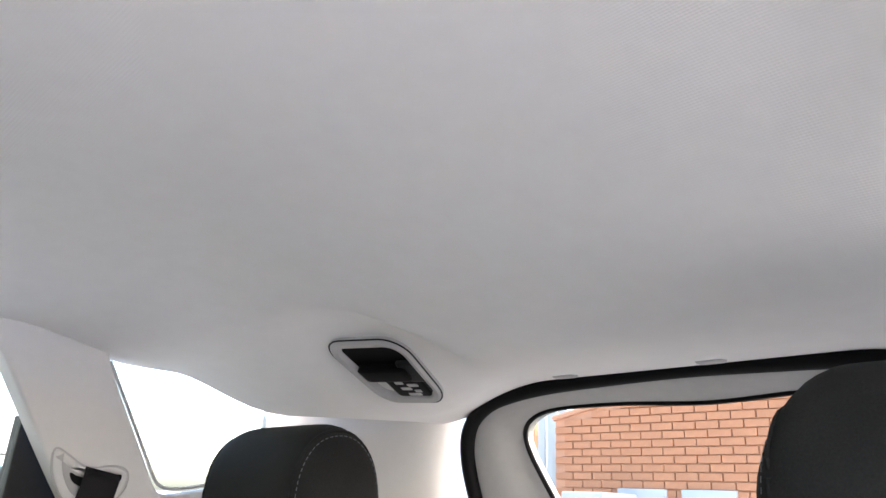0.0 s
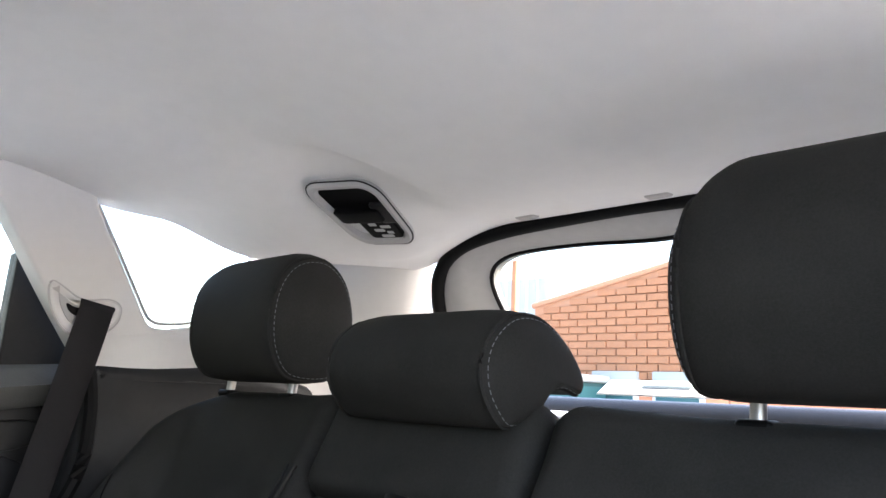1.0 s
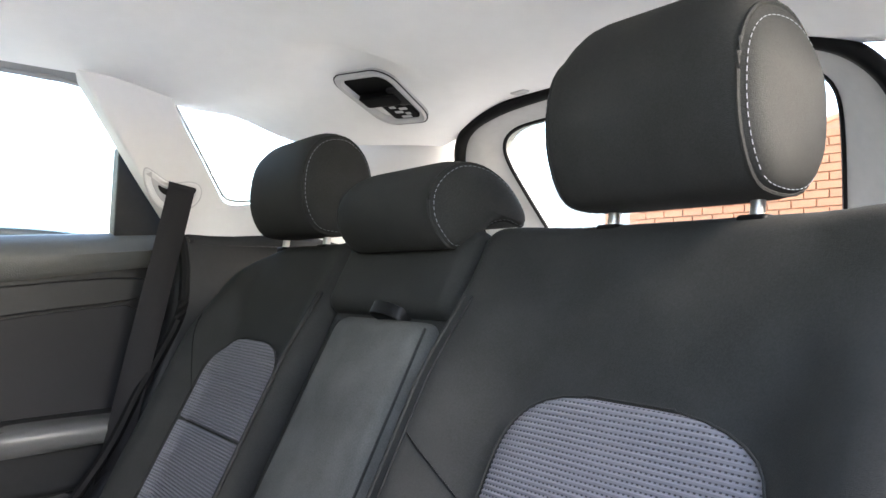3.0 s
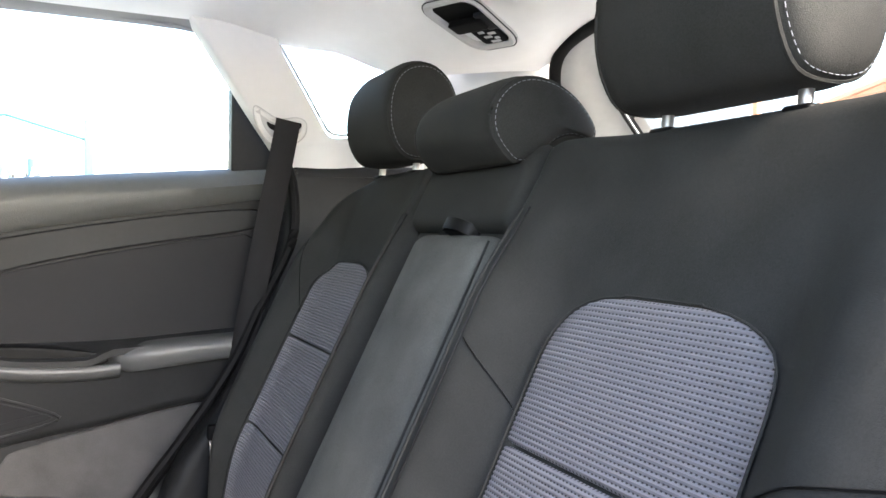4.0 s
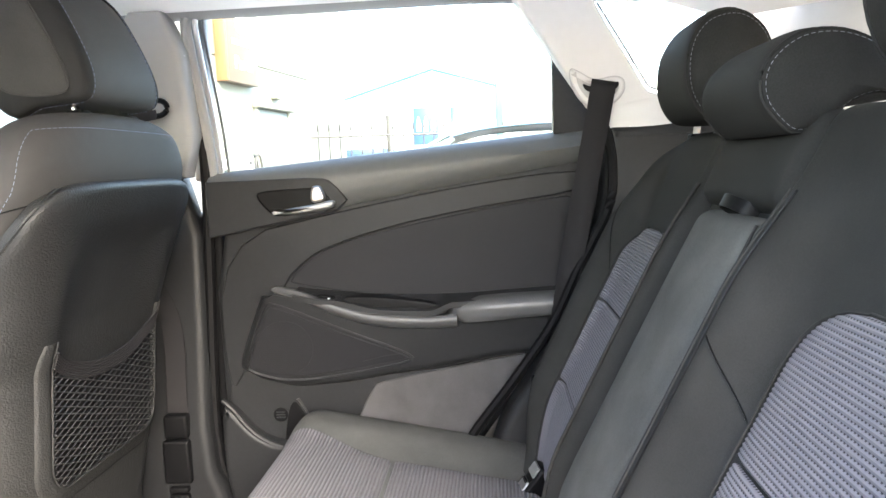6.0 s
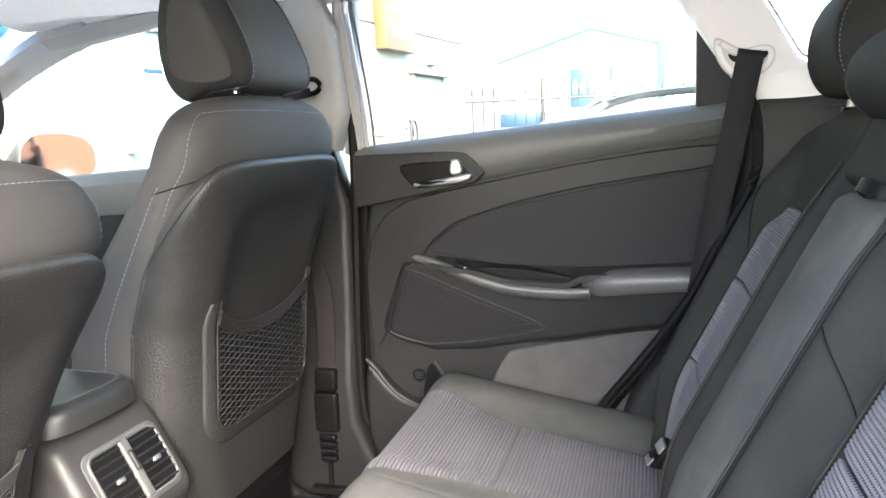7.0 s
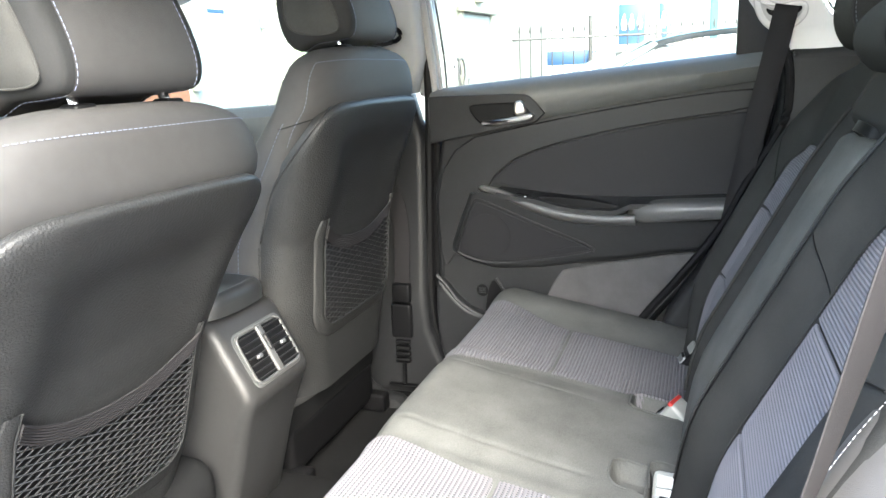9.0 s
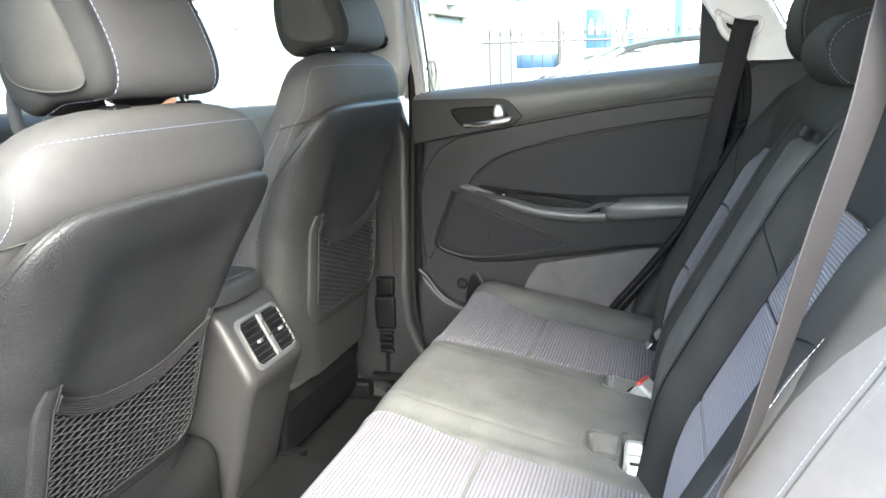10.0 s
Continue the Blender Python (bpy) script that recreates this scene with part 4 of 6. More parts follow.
for dz in (-0.006, 0.0, 0.006):
    part("emblem_bar", slab(rrect(0.020, 0.003, 0.001, 2, 0.243, 0.712 + dz), dp(0.0450), 0.0015, 0.0004), M_DARK, em)
# handle
dpart("handle_bezel", [(0.119, 1.236), (0.121, 1.240), (0.250, 1.240), (0.368, 1.240), (0.396, 1.230), (0.437, 1.175), (0.30, 1.149), (0.122, 1.117), (0.119, 1.119)], 0.04, 0.0705, 0.003, M_DARK, "", 1)
# black patch painted where the handle recess lies in shade
rc = dpart("handle_shade", [(0.222, 1.211), (0.257, 1.217), (0.354, 1.219), (0.372, 1.214), (0.396, 1.188), (0.385, 1.172), (0.285, 1.158), (0.258, 1.164)], 0.04, 0.0735, 0.004, M_BLACK, "black patch for the shade in the handle recess", 2)
hd = part("door_handle", slab(chaikin([(0.258, 1.170), (0.300, 1.176), (0.350, 1.182), (0.396, 1.192), (0.404, 1.184), (0.396, 1.173), (0.350, 1.166), (0.290, 1.162)], 2), dp(0.0725), 0.022, 0.006), M_SATIN, rc, "satin silver door pull")
part("lock_tab", slab(chaikin([(0.350, 1.184), (0.353, 1.216), (0.360, 1.223), (0.372, 1.222), (0.378, 1.212), (0.384, 1.190)], 2), dp(0.0725), 0.018, 0.005), M_SATIN, rc, "satin silver lock tab")
# rubber seal round the door opening
sl = smooth_path([Vector((-0.738, y, z)) for y, z in ((0.108, 1.60), (0.108, 1.40), (0.110, 1.24), (0.100, 1.0), (0.088, 0.70), (0.105, 0.56), (0.15, 0.49), (0.25, 0.455), (0.45, 0.46), (0.60, 0.54), (0.705, 0.68), (0.80, 0.80), (0.895, 0.93), (0.955, 1.08), (0.975, 1.22), (0.970, 1.30))], 5)
single("door_seal_far", tube(sl, 0.0125, 8), M_RUBBER, "black rubber seal round the door opening", "door seal", kind="structure")
sl2 = smooth_path([Vector((-0.648, y, z)) for y, z in ((0.960, 1.318), (0.970, 1.290), (0.976, 1.231), (0.966, 1.152), (0.901, 1.027), (0.850, 0.923), (0.767, 0.805), (0.687, 0.703), (0.66, 0.66))], 5)
single("trim_seal_far", tube(sl2, 0.010, 8), M_RUBBER, "black rubber seal along the side trim", "door seal", kind="structure")
# added filler that keeps the gap at the door's rear edge dark
single("trim_gap_filler_far", rbox((-0.778, 0.972, 1.08), (0.03, 0.10, 0.50), 0.008, 3, 2), M_RUBBER, "black filler added behind the door edge to darken the gap", "door seal", kind="structure")
single("trim_pillar_edge", rbox((-0.762, 0.105, 1.42), (0.03, 0.050, 0.36), 0.008, 3, 2), M_TRIMDIM, "light grey strip beside the window frame", "pillar trim", kind="structure")
single("pillar_clip", placed(rbox((0, 0, 0), (0.004, 0.030, 0.026), 0.0019, 2, 2), lambda c: c + Vector((-0.662, 0.0, 1.565))), M_TRIMDIM, "small round cover in the pillar trim", "clip")
# added filler, black like the shade in the front door gap
single("door_gap_filler_far", rbox((-0.776, 0.107, 0.86), (0.03, 0.036, 0.80), 0.008, 3, 2), M_RUBBER, "black filler added to darken the door gap", "door seal", kind="structure")
# window frame, divider and its dark corner cover
part("window_corner", slab([(0.868, 1.305), (0.985, 1.312), (0.985, 1.40), (0.868, 1.475)], lambda y, z, h: Vector((-0.775 + h + 0.03 * sstep(1.3, 1.6, z), y, z)), 0.04, 0.006), M_DARK, door, "charcoal window corner cover")
fr = [Vector((-0.745, 0.123, 1.25)), Vector((-0.735, 0.120, 1.35)), Vector((-0.715, 0.108, 1.50)), Vector((-0.705, 0.105, 1.575)), Vector((-0.70, 0.125, 1.598)), Vector((-0.70, 0.20, 1.602)), Vector((-0.70, 0.5, 1.598)), Vector((-0.70, 0.72, 1.588)), Vector((-0.703, 0.765, 1.588)), Vector((-0.715, 0.84, 1.582))]
part("window_frame", tube(smooth_path(fr, 5), 0.012, 8), M_TRIMDIM, door, "grey painted window frame")
for k, dx in enumerate((0.02, 0.037)):
    part("frame_strip", tube(smooth_path([p + Vector((0.0, dx, -0.3 * dx if i > 3 else 0)) for i, p in enumerate(fr[:6])], 5), 0.006 - 0.003 * k, 8), M_BODY if k == 0 else M_DOORUP, door)
hook = smooth_path([Vector((-0.69, 0.085, 1.55)), Vector((-0.675, 0.088, 1.52)), Vector((-0.668, 0.092, 1.500)), Vector((-0.672, 0.098, 1.495)), Vector((-0.68, 0.104, 1.505))], 4)
single("coat_hook", tube(hook, 0.005, 8), M_TRIM, "light grey plastic coat hook on the pillar", "hook")


# ---- rear belts ----
belt = thing("seat_belt", "charcoal rear seat belt hanging from the C pillar", "seat belt", "rear seat belts")
bp_ = smooth_path([Vector((-0.640, 0.962, 1.405)), Vector((-0.632, 0.955, 1.375)), Vector((-0.640, 0.925, 1.22)), Vector((-0.650, 0.885, 1.02)), Vector((-0.655, 0.845, 0.83)), Vector((-0.652, 0.80, 0.66))], 6)
sd = [Vector((0.12, 0.95, -0.2)).lerp(Vector((0.85, 0.45, 0)), sstep(0.3, 1, i / len(bp_))) for i in range(len(bp_))]
part("webbing", ribbon(bp_, sd, 0.048, 0.0016), M_BELT, belt)
part("buckle_tongue", rbox((-0.64, 0.83, 0.80), (0.02, 0.06, 0.03), 0.006, 2, 2), M_BLACK, belt)
part("tongue_plate", rbox((-0.635, 0.815, 0.765), (0.004, 0.022, 0.05), 0.0015, 2, 1), M_CHROME, belt)
ringp = chaikin([(0.895, 1.435), (0.915, 1.425), (0.945, 1.405), (0.985, 1.415), (1.005, 1.405), (1.000, 1.375), (0.965, 1.352), (0.925, 1.358), (0.900, 1.395)], 3)
bez = part("belt_bezel", slab(ringp, lambda y, z, h: Vector((-0.662 + h, y, z)), 0.012, 0.005), M_TRIM, belt, "light grey belt outlet bezel")
# grey rim line and recess plate paint shade onto the pale bezel
part("bezel_edge_shade", tube([Vector((-0.6545, p.x, p.y)) for p in ringp], 0.0022, 6, True), M_BEZEL, bez)
part("belt_recess", slab(inset2(ringp, 0.011), lambda y, z, h: Vector((-0.652 + h, y, z)), 0.0035, 0.001), M_BEZEL, bez, "grey plate for the shade in the recess")
# black slab imitates the dark inside of the slot
part("belt_slot", slab(chaikin([(0.918, 1.404), (0.935, 1.394), (0.975, 1.398), (0.992, 1.404), (0.990, 1.390), (0.965, 1.380), (0.928, 1.384)], 2), lambda y, z, h: Vector((-0.649 + h, y, z)), 0.004, 0.001), M_BLACK, bez)

# roof outlet of the middle belt with its stowed tongues
outlet = thing("ceiling_belt_outlet", "grey bezel in the headliner with stowed black belt tongues", "belt outlet")
on = Vector((0.22, -0.42, -0.88)).normalized()
OC = [Vector(p) for p in ((-0.384, 1.138, 1.583), (-0.293, 1.183, 1.584), (-0.313, 1.290, 1.528), (-0.389, 1.251, 1.528))]
OC = [sum(OC, Vector()) / 4 + (p - sum(OC, Vector()) / 4) * 1.10 for p in OC]


def op(a, b, h):
    """a runs along the outlet, b across, both 0 to 1; h is the height over it."""
    return OC[0].lerp(OC[1], a).lerp(OC[3].lerp(OC[2], a), b) + on * h


def oring(m, r=0.22, n=6):
    return [Vector((0.5 + (p.x) * (1 - m), 0.5 + (p.y) * (1 - m))) for p in rrect(1.0, 1.0, r, n)]


outer_, inner_ = oring(-0.06, 0.26), oring(0.22, 0.16)
part("bezel", loft([[op(p.x, p.y, h) for p in ring] for ring, h in ((oring(-0.10, 0.26), -0.012), (outer_, 0.004), (oring(0.0, 0.24), 0.008), (oring(0.12, 0.2), 0.006), (inner_, -0.006))], None, False), M_BEZEL, outlet, "light grey bezel")
part("well", loft([[op(p.x, p.y, h) for p in ring] for ring, h in ((inner_, -0.006), (oring(0.34, 0.12), -0.016))]), M_BEZEL, outlet, "sloped grey well")
# black slab stands in for the unlit inside of the slot
part("slot", slab([(0.10, 0.10), (0.88, 0.10), (0.90, 0.50), (0.10, 0.50)], lambda a, b, h: op(a, b, h - 0.013), 0.012, 0.001), M_BLACK, outlet, "black belt slot")


def obox(name, a0, a1, b0, b1, h0, h1, mat, label=""):
    return part(name, placed(rbox((0, 0, 0), (1, 1, 1), 0.14, 2, 2), lambda c: op(a0 + (a1 - a0) * (c.x + 0.5), b0 + (b1 - b0) * (c.y + 0.5), h0 + (h1 - h0) * (c.z + 0.5))), mat, outlet, label)


part("bezel_line", tube([op(p.x, p.y, 0.003) for p in oring(-0.075, 0.26)], 0.0013, 5, True), M_DARK, outlet)
obox("tongue_grip", 0.12, 0.80, 0.40, 0.60, -0.010, 0.012, M_BLACK, "black belt tongue grip")
obox("tongue_grip", 0.70, 0.96, 0.34, 0.66, -0.010, 0.006, M_DARK)
obox("buckle_body", 0.30, 0.84, 0.58, 0.94, -0.012, 0.004, M_BLACK, "black buckle body")
obox("buckle_end", 0.80, 0.98, 0.66, 0.95, -0.012, 0.0, M_DARK)
for i, (a, b, w) in enumerate(((0.44, 0.66, 0.12), (0.60, 0.70, 0.16), (0.46, 0.76, 0.16), (0.64, 0.80, 0.10), (0.50, 0.86, 0.20))):
    obox("label_bar", a, a + w, b, b + 0.045, 0.003, 0.0048, M_BEZEL, "pale print bar")
for x in (-0.153, 0.055, 0.26):
    single("headliner_clip", placed(rbox((0, 0, 0), (0.034, 0.018, 0.008), 0.0038, 2, 3), lambda c, x=x: c + Vector((x, 1.365, roof_z(x, 1.365) + 0.001))), M_BEZEL, "small pale trim clip in the headliner", "clip", "headliner clips")


# ---- front seats ----
def fs_half(z):
    return (0.268 + 0.004 * math.exp(-((z - 0.90) / 0.2) ** 2)) * max(0.01, 1 - max(0.0, (z - 1.23) / 0.1305) ** 3) ** (1 / 3)


def front_seat(cx, dy, dz, recline, label):
    s = thing("front_seat", label, "car seat", "front seats")

    def fs_back(z):
        """Where the back of the seat lies, by height."""
        return 0.122 - 0.34 * max(0, min(0.27, 1.24 - z)) - 0.10 * max(0, 0.97 - z) - recline * max(0, 1.25 - z)

    def skin(z, a, out=0.0):
        q = max(0.0, (z - 1.318) / 0.042)
        sc = math.sqrt(max(0.0, 1 - q * q))
        puff = 0.022 * sstep(1.19, 1.27, z)
        hw, yb = fs_half(z), fs_back(z) + puff
        dep = 0.070 + puff + 0.140 * sstep(1.37, 0.95, z)
        c, d = math.cos(a), math.sin(a)
        ex = abs(c) ** 0.40 * (1 if c > 0 else -1)
        ey = abs(d) ** 0.62 * (1 if d > 0 else -1)
        return Vector((cx + (hw + out) * ex, dy + yb - dep / 2 + (max(0.006, dep / 2 * (0.25 + 0.75 * sc)) + out) * ey - 0.016 * abs(ex) ** 4, z + dz + out * q ))
    levels = [0.60 + 0.718 * k / 30 for k in range(31)] + [1.318 + 0.042 * math.sin(math.pi / 2 * k / 8) for k in range(1, 9)]
    b = part("backrest", loft([[skin(z, a / 56 * 2 * math.pi) for a in range(56)] for z in levels]), M_LEATH, s, "black vinyl and cloth backrest", 60)
    # seam under the yoke, stitching along its top edge and down the bolsters
    for sg in (-1, 1):
        sm_ = [skin(1.205 + 0.02 * k / 20, (0.02 + 0.9 * k / 20) if sg > 0 else math.pi - (0.02 + 0.9 * k / 20), 0.0006) for k in range(21)]
        part("seam", tube(sm_, 0.0012, 5), M_BLACK, b)
        ln = [skin(0.72 + 0.50 * k / 40, 0.05 if sg > 0 else math.pi - 0.05, 0.001) for k in range(41)]
        part("stitching", stitches(ln, 0.006, 0.003, 0.0005), M_BLUEST, b, "pale stitching down the bolster")
    yk = [skin(1.17 + 0.155 * k / 20, math.pi * 0.12, 0.001) for k in range(20)] + [skin(1.325 + 0.006 * math.sin(math.pi * k / 40), math.pi * (0.12 + 0.76 * k / 40), 0.001) for k in range(41)] + [skin(1.325 - 0.155 * k / 20, math.pi * 0.88, 0.001) for k in range(1, 21)]
    part("stitching", stitches(yk, 0.0055, 0.003, 0.00042), M_BLUEST, b, "pale blue stitching along the yoke")

    # hard back shell: arched, with a rolled flange round a flatter middle
    def shell_half(v):
        t = min(1.0, max(0.0, (v - 0.93) / 0.3366))
        base = 0.262 - 0.045 * sstep(0.85, 0.60, v)
        return base * (max(0.0005, 1 - t ** 12)) ** (1 / 2.2)

    def shell_y(x, z):
        hw = shell_half(z)
        d1, d2 = max(0.0, hw - abs(x)), max(0.0, 1.2515 - z)
        e1, e2 = max(0.0, 1 - d1 / 0.105), max(0.0, 1 - d2 / 0.012)
        wrap = 0.022 + 0.066 * sstep(1.24, 1.06, z)
        y = fs_back(z) + 0.030 - wrap * (1 - math.sqrt(max(0.0, 1 - e1 * e1))) - 0.012 * (1 - math.sqrt(max(0.0, 1 - e2 * e2)))
        dm = min(d1, d2 * 1.2)
        y -= 0.005 * sstep(0.070, 0.150, dm) * sstep(0.80, 0.98, z)
        return y - 0.014 * math.exp(-(x / 0.13) ** 4 - ((z - 1.09) / 0.09) ** 4)

    def shell(u, v):
        z = 0.62 + (1.2515 - 0.62) * (1 - (1 - v) ** 1.25)
        a = 2 * u - 1
        a = math.copysign(1 - (1 - abs(a)) ** 1.5, a)
        x = a * shell_half(z)
        return Vector((cx + x, shell_y(x, z) + dy, z + dz))
    sh = part("back_shell", grid(shell, 64, 84, (0, -0.02, 0)), M_SHELL, s, "grained black plastic seat back shell", 60)
    e1 = [shell(0, k / 40) for k in range(41)] + [shell(1, k / 40) for k in range(40, -1, -1)]
    part("shell_edge", tube([p + Vector((0, -0.004, 0)) for p in e1], 0.003, 6), M_SHELL, sh)

    def on_shell(x, z, h=0.0):
        return Vector((cx + x, shell_y(x, z) + dy + h, z + dz + 0.3 * h))
    # map pocket: moulded rim round a black sheet painted as shade, elastic net with a woven hem
    HW, ZL = 0.166, 0.772

    def net_top(x):
        return 0.948 + 0.046 * (abs(x) / HW) ** 2.4

    def net_low(x):
        t = max(0.0, (abs(x) - (HW - 0.045)) / 0.045)
        return ZL + 0.045 * (1 - math.sqrt(max(0.0, 1 - t * t)))
    rim = [(HW + 0.002, 1.012 - 0.02 * k) for k in range(10)] + [(HW - 0.044 + 0.046 * math.cos(a), ZL + 0.044 - 0.046 * math.sin(a)) for a in [math.pi / 2 * k / 7 for k in range(8)]]
    rim = rim + [(x, z) for x, z in [(HW - 0.044 - (2 * HW - 0.088) * k / 12, ZL - 0.002) for k in range(1, 12)]] + [(-x, z) for x, z in rim[::-1]]
    rp = [Vector(p) for p in rim]
    rails, bead = [], []
    for i, p in enumerate(rp):
        t = (rp[min(i + 1, len(rp) - 1)] - rp[max(i - 1, 0)]).normalized()
        o = Vector((-t.y, t.x))
        if o.dot(p - Vector((0, 0.9))) < 0:
            o = -o
        w = min(1.0, 0.70 + 0.30 * math.sqrt(min(1.0, min(i, len(rp) - 1 - i) / 1.5)))
        rails.append([on_shell(p.x + o.x * a * w, p.y + o.y * a * w, h) for a, h in ((0.0, -0.004), (0.0, 0.006), (0.003, 0.0075), (0.008, 0.0065), (0.021, 0.0055), (0.025, 0.003), (0.026, -0.002))])
        bead.append(on_shell(p.x + o.x * 0.001, p.y + o.y * 0.001, 0.0095))
    part("pocket_rim", loft(rails, None, False, False), M_SHELL, sh, "moulded pocket rim", 50)
    part("rim_bead", tube(bead, 0.0018, 6), M_SHELL, sh)
    # black sheet on the shell imitates the shade behind the net
    part("pocket_shade", grid(lambda u, v: on_shell((2 * u - 1) * HW, net_low((2 * u - 1) * HW) + (net_top((2 * u - 1) * HW) - 0.01 - net_low((2 * u - 1) * HW)) * v, 0.0012), 24, 10), M_BLACK, sh, "black sheet for the shade inside the pocket")
    nb = bmesh.new()
    for sg in (-1, 1):
        for k in range(-8, 42):
            run = []
            for j in range(61):
                x = -HW + 2 * HW * j / 60
                z = ZL - 0.10 + 0.0115 * k + sg * 0.34 * x
                if net_low(x) <= z <= net_top(x) - 0.012:
                    run.append(on_shell(x, z, 0.009 + 0.001 * sg))
                else:
                    if len(run) > 1:
                        tube(run, 0.0012, 4, bm=nb)
                    run = []
            if len(run) > 1:
                tube(run, 0.0012, 4, bm=nb)
    part("net", nb, M_NET, sh, "dark elastic net")
    hb = bmesh.new()
    for r in range(7):
        tube([on_shell(HW * (-1 + k / 20), net_top(HW * (-1 + k / 20)) - 0.024 + 0.004 * r, 0.0115) for k in range(41)], 0.0022 if r == 6 else 0.0019, 5, bm=hb)
    part("net_hem", hb, M_BELT, sh, "woven elastic hem")
    # headrest
    prof = [Vector((p.x, p.y)) for p in smooth_path([(0.118, 1.378), (0.127, 1.418), (0.094, 1.490), (0.044, 1.560), (-0.010, 1.582), (-0.062, 1.545), (-0.085, 1.46), (-0.072, 1.385), (-0.03, 1.352), (0.02, 1.366), (0.07, 1.370)], 4, True)]
    prof = [Vector((0.128 - (0.128 - p.x) * 0.80 + dy + 0.012 * (dz == 0), p.y + dz)) for p in prof]
    h = part("headrest", extrude_x(prof, 0.132, STEPS, cx=cx, crown=0.02), M_LEATH, s, "black vinyl headrest with stitched side panels", 75)
    c = sum(prof, Vector((0, 0))) / len(prof)
    egg = chaikin([(-0.040, 1.390), (0.030, 1.380), (0.092, 1.384), (0.100, 1.402), (0.074, 1.455), (0.030, 1.525), (0.000, 1.556), (-0.026, 1.545), (-0.052, 1.48), (-0.056, 1.425)], 3)
    for sg in (-1, 1):
        r2 = [Vector((cx + sg * 0.132 * 0.78, c.x + (p.x - c.x) * 1.008, c.y + (p.y - c.y) * 1.008)) for p in prof]
        part("stitching", stitches(r2, 0.0055, 0.003, 0.00042), M_BLUEST, h, "pale blue stitching")
        part("gusset", loft([[Vector((cx + sg * 0.132 * xs, c.x + (p.x - c.x) * sc, c.y + (p.y - c.y) * sc)) for p in prof] for xs, sc in ((0.80, 1.004), (0.86, 0.990), (0.90, 0.965), (0.94, 0.90), (0.985, 0.72), (0.99, 0.55))]), M_GUSSET, h, "black cloth gusset", 60)
        ring = [Vector((cx + sg * 0.132, 0.128 - (0.128 - p.x) * 0.80 + dy + 0.012 * (dz == 0), p.y + dz)) for p in egg]
        part("side_panel", loft([[p - Vector((sg * 0.014, 0, 0)) for p in ring], [p - Vector((sg * 0.002, 0, 0)) for p in ring], [q.lerp(sum(ring, Vector()) / len(ring), 0.08) + Vector((sg * 0.001, 0, 0)) for q in ring], [q.lerp(sum(ring, Vector()) / len(ring), 0.5) + Vector((sg * 0.004, 0, 0)) for q in ring]]), M_FAB, h, "charcoal side panel", 60)
        part("piping", tube([p - Vector((sg * 0.001, 0, 0)) for p in ring], 0.0016, 6, True), M_FAB, h)
        x = cx + sg * 0.077
        part("post", tube([(x, dy + 0.098, 1.34 + dz), (x, dy + 0.070, 1.43 + dz)], 0.007, 12), M_CHROME, h, "chrome headrest post")
        part("post_guide", rbox((x, dy + 0.096, 1.356 + dz), (0.034, 0.030, 0.014), 0.006, 2, 2), M_BLACK, h)
    # cushion, in carpet black to paint in the darkness under the seat
    def cf(o):
        return Vector((cx + o.x, dy - 0.29 + o.y, 0.62 + dz + o.z - 0.12 * (o.y) * 0.6 + 0.03 * sstep(0.17, 0.25, abs(o.x)) * (o.z > 0)))
    part("cushion", placed(rbox((0, 0, 0), (0.52, 0.52, 0.20), 0.05, 8, 3), cf), M_CARPET, s, "black cloth seat cushion")
    part("seat_base", rbox((cx, dy - 0.25, 0.49), (0.44, 0.44, 0.12), 0.02), M_BLACK, s)
    for sg in (-1, 1):
        rail = part("seat_rail", rbox((cx + sg * 0.21, dy - 0.22, 0.43), (0.04, 0.46, 0.05), 0.008), M_BLACK, s, "black seat rail")
    for sg in (-1, 1):
        foot = loft([[Vector((cx + sg * 0.255 + a, dy + y, z)) for a, z in ((-0.032, 0.40), (0.032, 0.40), (0.026, zt - 0.006), (0.018, zt), (-0.018, zt), (-0.026, zt - 0.006))] for y, zt in ((-0.16, 0.515), (-0.105, 0.52), (-0.085, 0.495), (-0.055, 0.455), (-0.02, 0.438), (0.03, 0.430), (0.045, 0.418))])
        part("rail_cover", foot, M_DARK, s, "black plastic rail end cover")
    return s


front_seat(-0.355, 0.0, 0.0, 0.0, "black front seat, set high, with netted back pocket")
front_seat(0.395, 0.03, -0.085, 0.19, "black front seat, set low, with netted back pocket")


# ---- centre console ----
M_SLAT = material("vent_slat", (0.010, 0.010, 0.0105), 0.35, vary=0.05, spec=0.2)
M_LID = material("console_lid_vinyl", (0.020, 0.021, 0.022), 0.34, vary=0.15, scale=14, bump=0.2, bump_scale=1200, spec=0.5)
con = thing("centre_console", "charcoal centre console with padded lid and rear air vents", "console")
M_CONS = material("console_grey_plastic", (0.023, 0.023, 0.0237), 0.38, vary=0.14, scale=24, bump=0.22, bump_scale=700, spec=0.24)
side = chaikin([(-0.55, 0.40), (-0.050, 0.40), (-0.022, 0.47), (0.000, 0.55), (0.022, 0.63), (0.042, 0.695), (0.060, 0.728), (0.058, 0.752), (0.030, 0.803), (0.002, 0.856), (-0.016, 0.876), (-0.060, 0.882), (-0.55, 0.882)], 2)
side = [Vector((p[0], p[1])) for p in side]
rings = []
